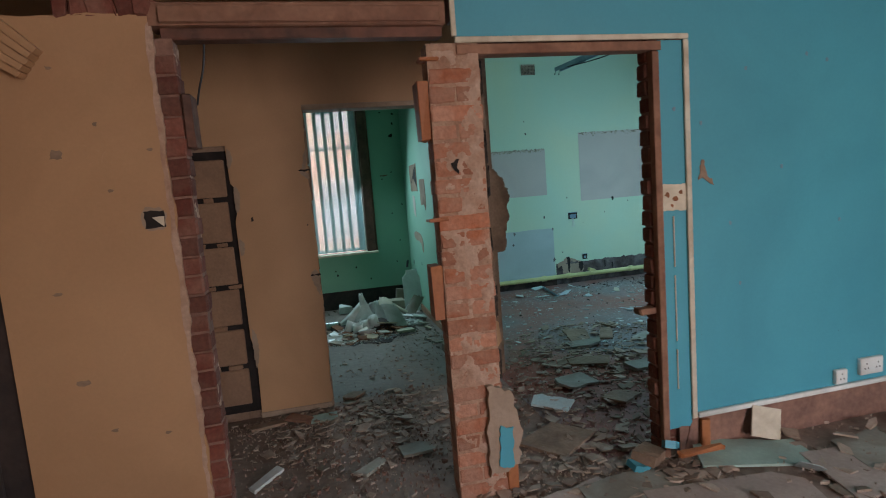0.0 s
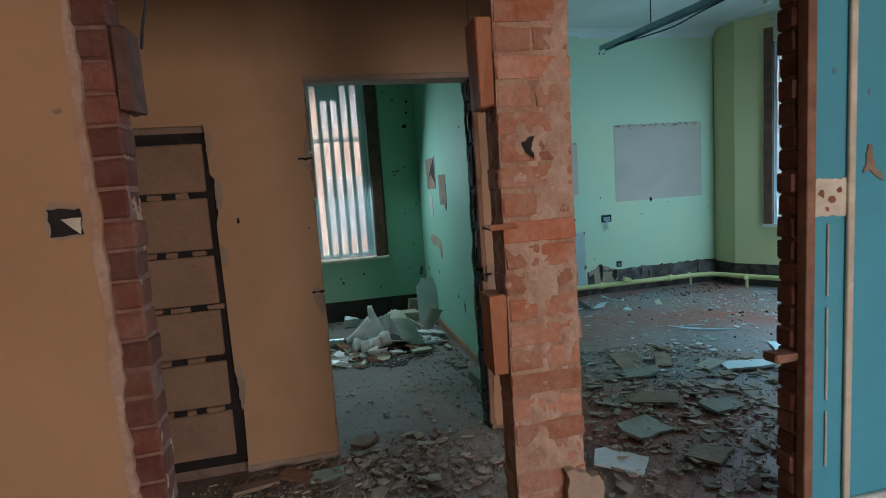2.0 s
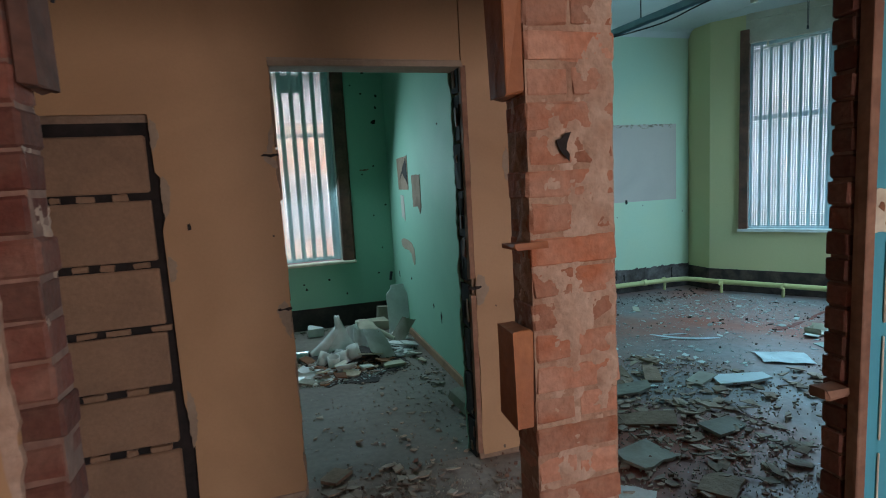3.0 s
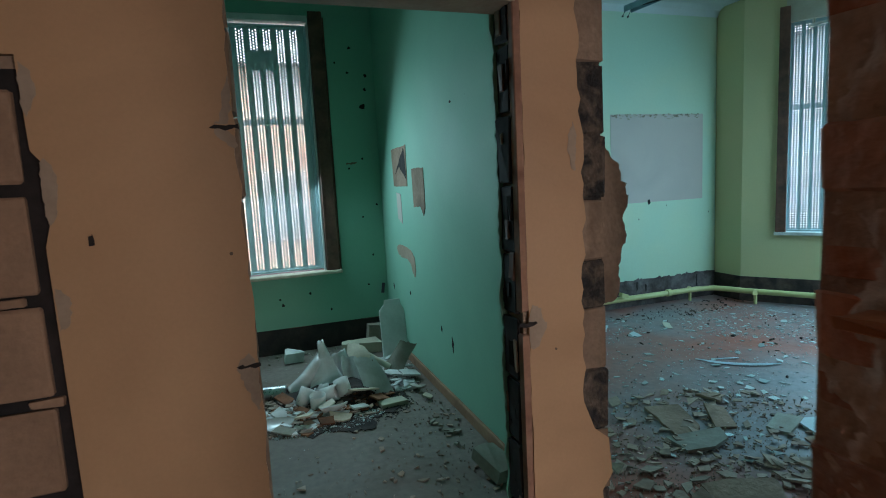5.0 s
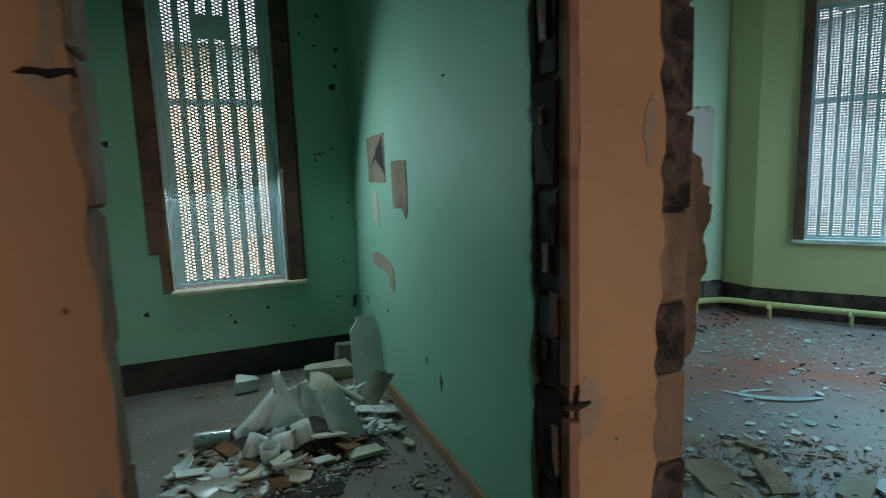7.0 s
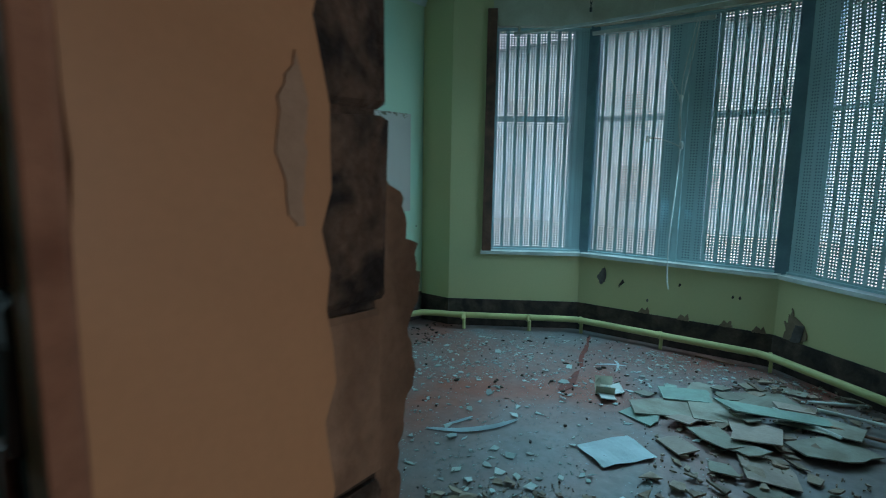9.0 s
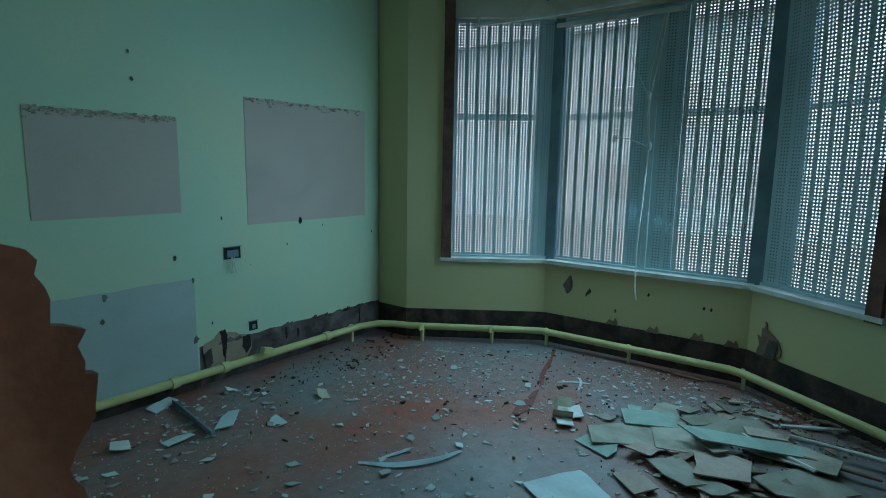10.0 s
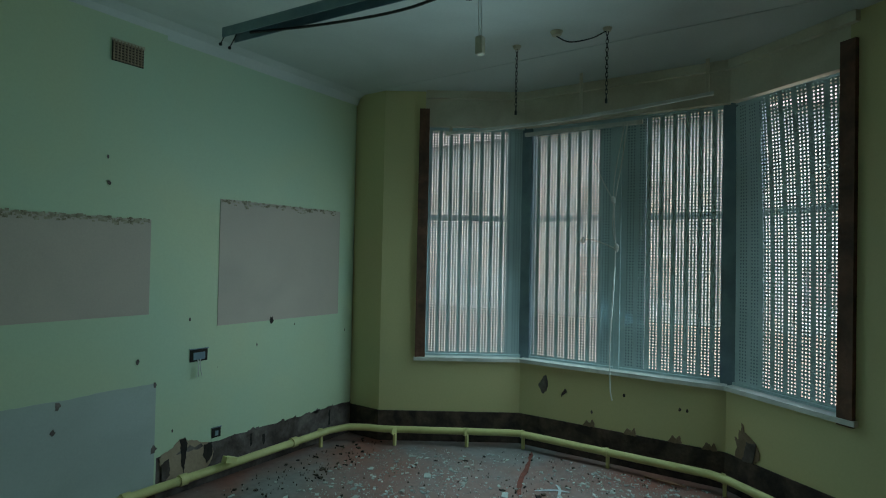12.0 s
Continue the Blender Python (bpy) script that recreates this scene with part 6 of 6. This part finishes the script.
for x, z, s in ((1.61, 1.36, 0.016), (1.65, 1.34, 0.02), (1.68, 1.37, 0.014), (1.63, 1.31, 0.012)):
    wall_mark([(x + s * rng.uniform(.5, 1) * math.cos(i * 1.047), z + s * rng.uniform(.5, 1) * math.sin(i * 1.047)) for i in range(6)], on_y(YA - 0.004), M_RUST, "rusty stain on the tan patch", 0.0015)
wall_mark([(1.79, 1.505), (1.81, 1.51), (1.815, 1.46), (1.83, 1.425), (1.85, 1.42), (1.862, 1.385), (1.845, 1.395), (1.825, 1.41), (1.80, 1.425), (1.775, 1.415), (1.79, 1.45)], ya, M_PLASTER, "torn brown gash in the blue paint")
for x, z in ((2.05, 1.92), (2.4, 1.98), (2.52, 1.95), (1.95, 1.2), (2.6, 1.16), (1.66, 1.75), (1.80, 1.68), (2.0, 0.9), (2.25, 1.45)):
    wall_mark([(x + 0.011 * rng.uniform(.5, 1) * math.cos(i * 1.047), z + 0.011 * math.sin(i * 1.047)) for i in range(6)], ya, M_TRAY, "small chip in the blue paint", 0.0015)


def wall_socket(x0, x1, z0, z1, label, double):
    s = tagged(obj("wall_socket", box(x0, x1, YA - 0.024, YA - 0.001, z0, z1, 0.004), M_WHITE), label, "socket", "sockets on the blue wall")
    for k in range(2 if double else 1):
        cx = x0 + (x1 - x0) * ((k + 0.5) / (2 if double else 1))
        for dx, dz in ((0, 0.016), (-0.011, -0.010), (0.011, -0.010)):
            part("pin_hole", box(cx + dx - 0.003, cx + dx + 0.003, YA - 0.0255, YA - 0.0245, (z0 + z1) / 2 + dz - 0.004, (z0 + z1) / 2 + dz + 0.004), M_BLACK, s)


wall_socket(2.72, 2.87, 0.32, 0.41, "white double socket on the blue wall", True)
wall_socket(2.56, 2.635, 0.295, 0.372, "white single socket above the white beading", False)
tb = thing("timber_stub", box(1.755, 1.80, YA - 0.02, YA + 0.006, F, 0.245, 0.004, None, 0.003, rng), M_WOOD, "short timber stub standing at the wall base", "timber")

# hanging cable in the wide opening
hc = tagged(new("hanging_cable"), "thin dark purple cable hanging from the lintel", "cable")
tube("cable", smooth_path([(-0.33, 2.34, 2.14), (-0.345, 2.34, 2.02), (-0.375, 2.36, 1.93), (-0.395, 2.40, 1.88)]), 0.004, M_CABLE, hc)
# black patch painted as the shade inside the pillar's hole
wall_mark([(0.585, 1.575), (0.62, 1.59), (0.612, 1.555), (0.622, 1.525), (0.600, 1.545)], on_y(YA - 0.006), M_BLACK, "dark broken hole in the brick pillar", 0.002)

# bare render torn open above the base by the chimney breast
wall_mark([(3.03, 0.34), (3.06, 0.37), (3.12, 0.385), (3.15, 0.42), (3.19, 0.44), (3.23, 0.41), (3.28, 0.40), (3.33, 0.37), (3.40, 0.36), (3.42, 0.26), (3.36, 0.17), (3.10, 0.15)], on_y(YR + 0.0005), M_SCAR, "ragged bare render torn open above the wall base", 0.002)
wall_mark([(3.17, 0.43), (3.21, 0.44), (3.225, 0.38), (3.215, 0.30), (3.20, 0.20), (3.185, 0.28), (3.18, 0.36)], on_y(YR - 0.0015), M_BLACK, "dark crack running down the torn render", 0.002)
wall_mark([(3.34, 0.35), (3.40, 0.36), (3.41, 0.27), (3.37, 0.22), (3.34, 0.28)], on_y(YR - 0.0015), M_BLACK, "dark hole in the torn render", 0.002)
wall_mark([(3.05, 0.30), (3.10, 0.33), (3.11, 0.22), (3.06, 0.18)], on_y(YR - 0.0015), M_DARKBASE, "dark patch in the torn render", 0.002)
for x, z0, z1 in ((3.72, 0.24, 0.33), (3.83, 0.22, 0.30), (4.50, 0.20, 0.35), (3.33, 0.18, 0.34)):
    wall_mark([(x, z0), (x + 0.014, z0 + 0.01), (x + 0.012, z1), (x - 0.004, z1)], on_y(YR + 0.006), M_BLACK, "dark slot in the exposed base", 0.003)
for k in range(14):
    x = 4.6 - 1.4 * rng.random()
    w = rng.uniform(0.02, 0.07)
    wall_mark([(x - w, 0.34), (x - w * 0.3, 0.335), (x + w, 0.342), (x + w * 0.4, 0.362 + rng.uniform(0, .015)), (x - w * 0.5, 0.358)], on_y(YR + 0.0), M_DARKBASE, "chipped paint edge over the exposed base", 0.003)

# scars of the far wall and the bay
yr = on_y(YR + 0.001)
wall_mark([(3.86, 1.175), (3.885, 1.175), (3.89, 1.14), (3.87, 1.12), (3.855, 1.15)], on_y(YR - 0.003), M_BLACK, "dark broken hole at the board's edge", 0.002)
for x, z, s in ((3.22, 1.21, 0.014), (4.66, 1.0, 0.012), (3.75, 0.98, 0.012), (4.1, 1.10, 0.010), (3.12, 0.5, 0.012)):
    wall_mark([(x + s * 0.5 * math.cos(i * 1.047), z + s * math.sin(i * 1.047)) for i in range(6)], yr, M_DARKBASE, "small dark chip in the mint paint", 0.0015)
for x, z, s in ((2.88, 0.98, 0.018), (2.46, 0.80, 0.025), (2.44, 0.66, 0.02), (2.99, 0.42, 0.03), (2.99, 0.82, 0.02), (2.69, 2.05, 0.015), (2.68, 2.2, 0.012)):
    wall_mark([(x + s * rng.uniform(.3, .8) * math.cos(i * 1.047), z + s * math.sin(i * 1.047)) for i in range(6)], on_y(YR - 0.0155), M_DARKBASE, "dark chip on the chimney breast", 0.0015)
to_e = Matrix(((-0.019, 0, -1, 5.5388), (1, 0, -0.019, 0), (0, 1, 0, 0), (0, 0, 0, 1)))
wall_mark([(4.99, 0.70), (5.02, 0.66), (5.06, 0.60), (5.02, 0.53), (4.98, 0.56), (4.97, 0.63)], to_e, M_DARKBASE, "torn gash in the window breast", 0.003)
wall_mark([(4.82, 0.61), (4.86, 0.55), (4.85, 0.53), (4.81, 0.58)], to_e, M_DARKBASE, "small tear in the window breast", 0.003)
for y, z in ((4.35, 0.62), (3.95, 0.58), (3.9, 0.58), (4.6, 0.45)):
    wall_mark([(y + 0.01 * math.cos(i * 1.047), z + 0.016 * math.sin(i * 1.047)) for i in range(6)], to_e, M_DARKBASE, "small chip in the window breast", 0.002)
a3, b3 = along(2, 0.08), along(2, 0.36)
d3 = (b3 - a3).normalized()
m3 = Matrix(((d3.x, 0, d3.y, a3.x - 0.002), (d3.y, 0, -d3.x, a3.y), (0, 1, 0, 0), (0, 0, 0, 1)))
wall_mark([(0.0, 0.335), (0.02, 0.40), (0.0, 0.47), (0.03, 0.45), (0.035, 0.53), (0.05, 0.50), (0.055, 0.58), (0.075, 0.52), (0.12, 0.50), (0.16, 0.47), (0.19, 0.42), (0.185, 0.37), (0.15, 0.335)], m3, M_PLASTER, "torn brown plaster hanging off the bay corner", 0.008)
# dark plate painted as the shade of the hollow beneath
wall_mark([(0.10, 0.46), (0.17, 0.47), (0.15, 0.34), (0.07, 0.33)], Matrix.Translation((-0.008, 0.006, 0)) @ m3, M_DARKBASE, "dark hollow under the torn plaster", 0.006)

# ribbed bracket high beside the left opening
br = tagged(new("ribbed_moulding"), "beige ribbed plaster moulding slanting over the dark doorway", "moulding")
for k in range(5):
    o = k * 0.026
    bm = prism([(-1.12 - o, 2.28 - o * 1.1), (-1.10 - o + 0.01, 2.30 - o * 1.1), (-0.845 - o * 0.55, 2.055 - o * 0.75), (-0.86 - o * 0.55, 2.04 - o * 0.75)], 0.05 + 0.012 * (k % 2), on_y(YA - 0.001))
    part("rib", bm, M_BEIGE, br)
part("core", prism([(-1.12, 2.27), (-1.08, 2.27), (-0.86, 2.045), (-0.915, 1.985), (-1.12, 2.13)], 0.045, on_y(YA - 0.001)), M_BEIGE, br)

# dusty boards before the blue wall
flat_piece("dusty_board", 2.50, 1.86, 1.0, 0.42, 0.010, 4, 0.6, 1, M_DUSTBOARD, "dusty pinkish board lying before the blue wall", "board", "dusty boards", None, 301)
flat_piece("dusty_board", 1.62, 1.80, 0.80, 0.36, 0.010, -8, 0.6, 1, M_DUSTBOARD, "dusty pinkish board before the opening", "board", "dusty boards", None, 302)
flat_piece("dusty_board", 0.95, 2.02, 0.50, 0.26, 0.010, 12, 1, 1, M_DUSTBOARD, "dusty pinkish board at the pillar foot", "board", "dusty boards", None, 303)
# torn bits along the bay's base
for y, z in ((4.62, 0.335), (4.30, 0.33), (3.98, 0.335), (3.75, 0.33)):
    wall_mark([(y - 0.05, z), (y + 0.05, z), (y + 0.02, z + 0.05), (y - 0.01, z + 0.03), (y - 0.03, z + 0.06)], to_e, M_PLASTER, "torn plaster edge over the dark base", 0.014)
flakes("paint_flakes", [(3.2, 5.5, 1.3, 0.8), (4.0, 5.0, 0.9, 0.9), (2.8, 6.2, 0.5, 0.25)], 60, (0.03, 0.11), M_CHIPBLUE, "larger pale blue flakes over the red floor", 51, 0.004, 0.0, 1.6)
flakes("dark_grit", [(3.4, 5.0, 1.6, 1.4), (4.6, 4.4, 0.7, 1.3), (4.0, 6.2, 0.9, 0.20)], 560, (0.006, 0.05), M_BREEZE, "dark grit and dirt crumbs on the red floor", 52, 0.008, 0.0, 2.5)
flakes("dark_grit", [(0.3, 3.1, 0.9, 0.7), (1.6, 3.1, 0.8, 0.8), (0.2, 2.6, 0.6, 0.5)], 1100, (0.006, 0.05), M_RENDER, "brown grit and dirt crumbs in the passage", 53, 0.010, 0.01, 2.5)
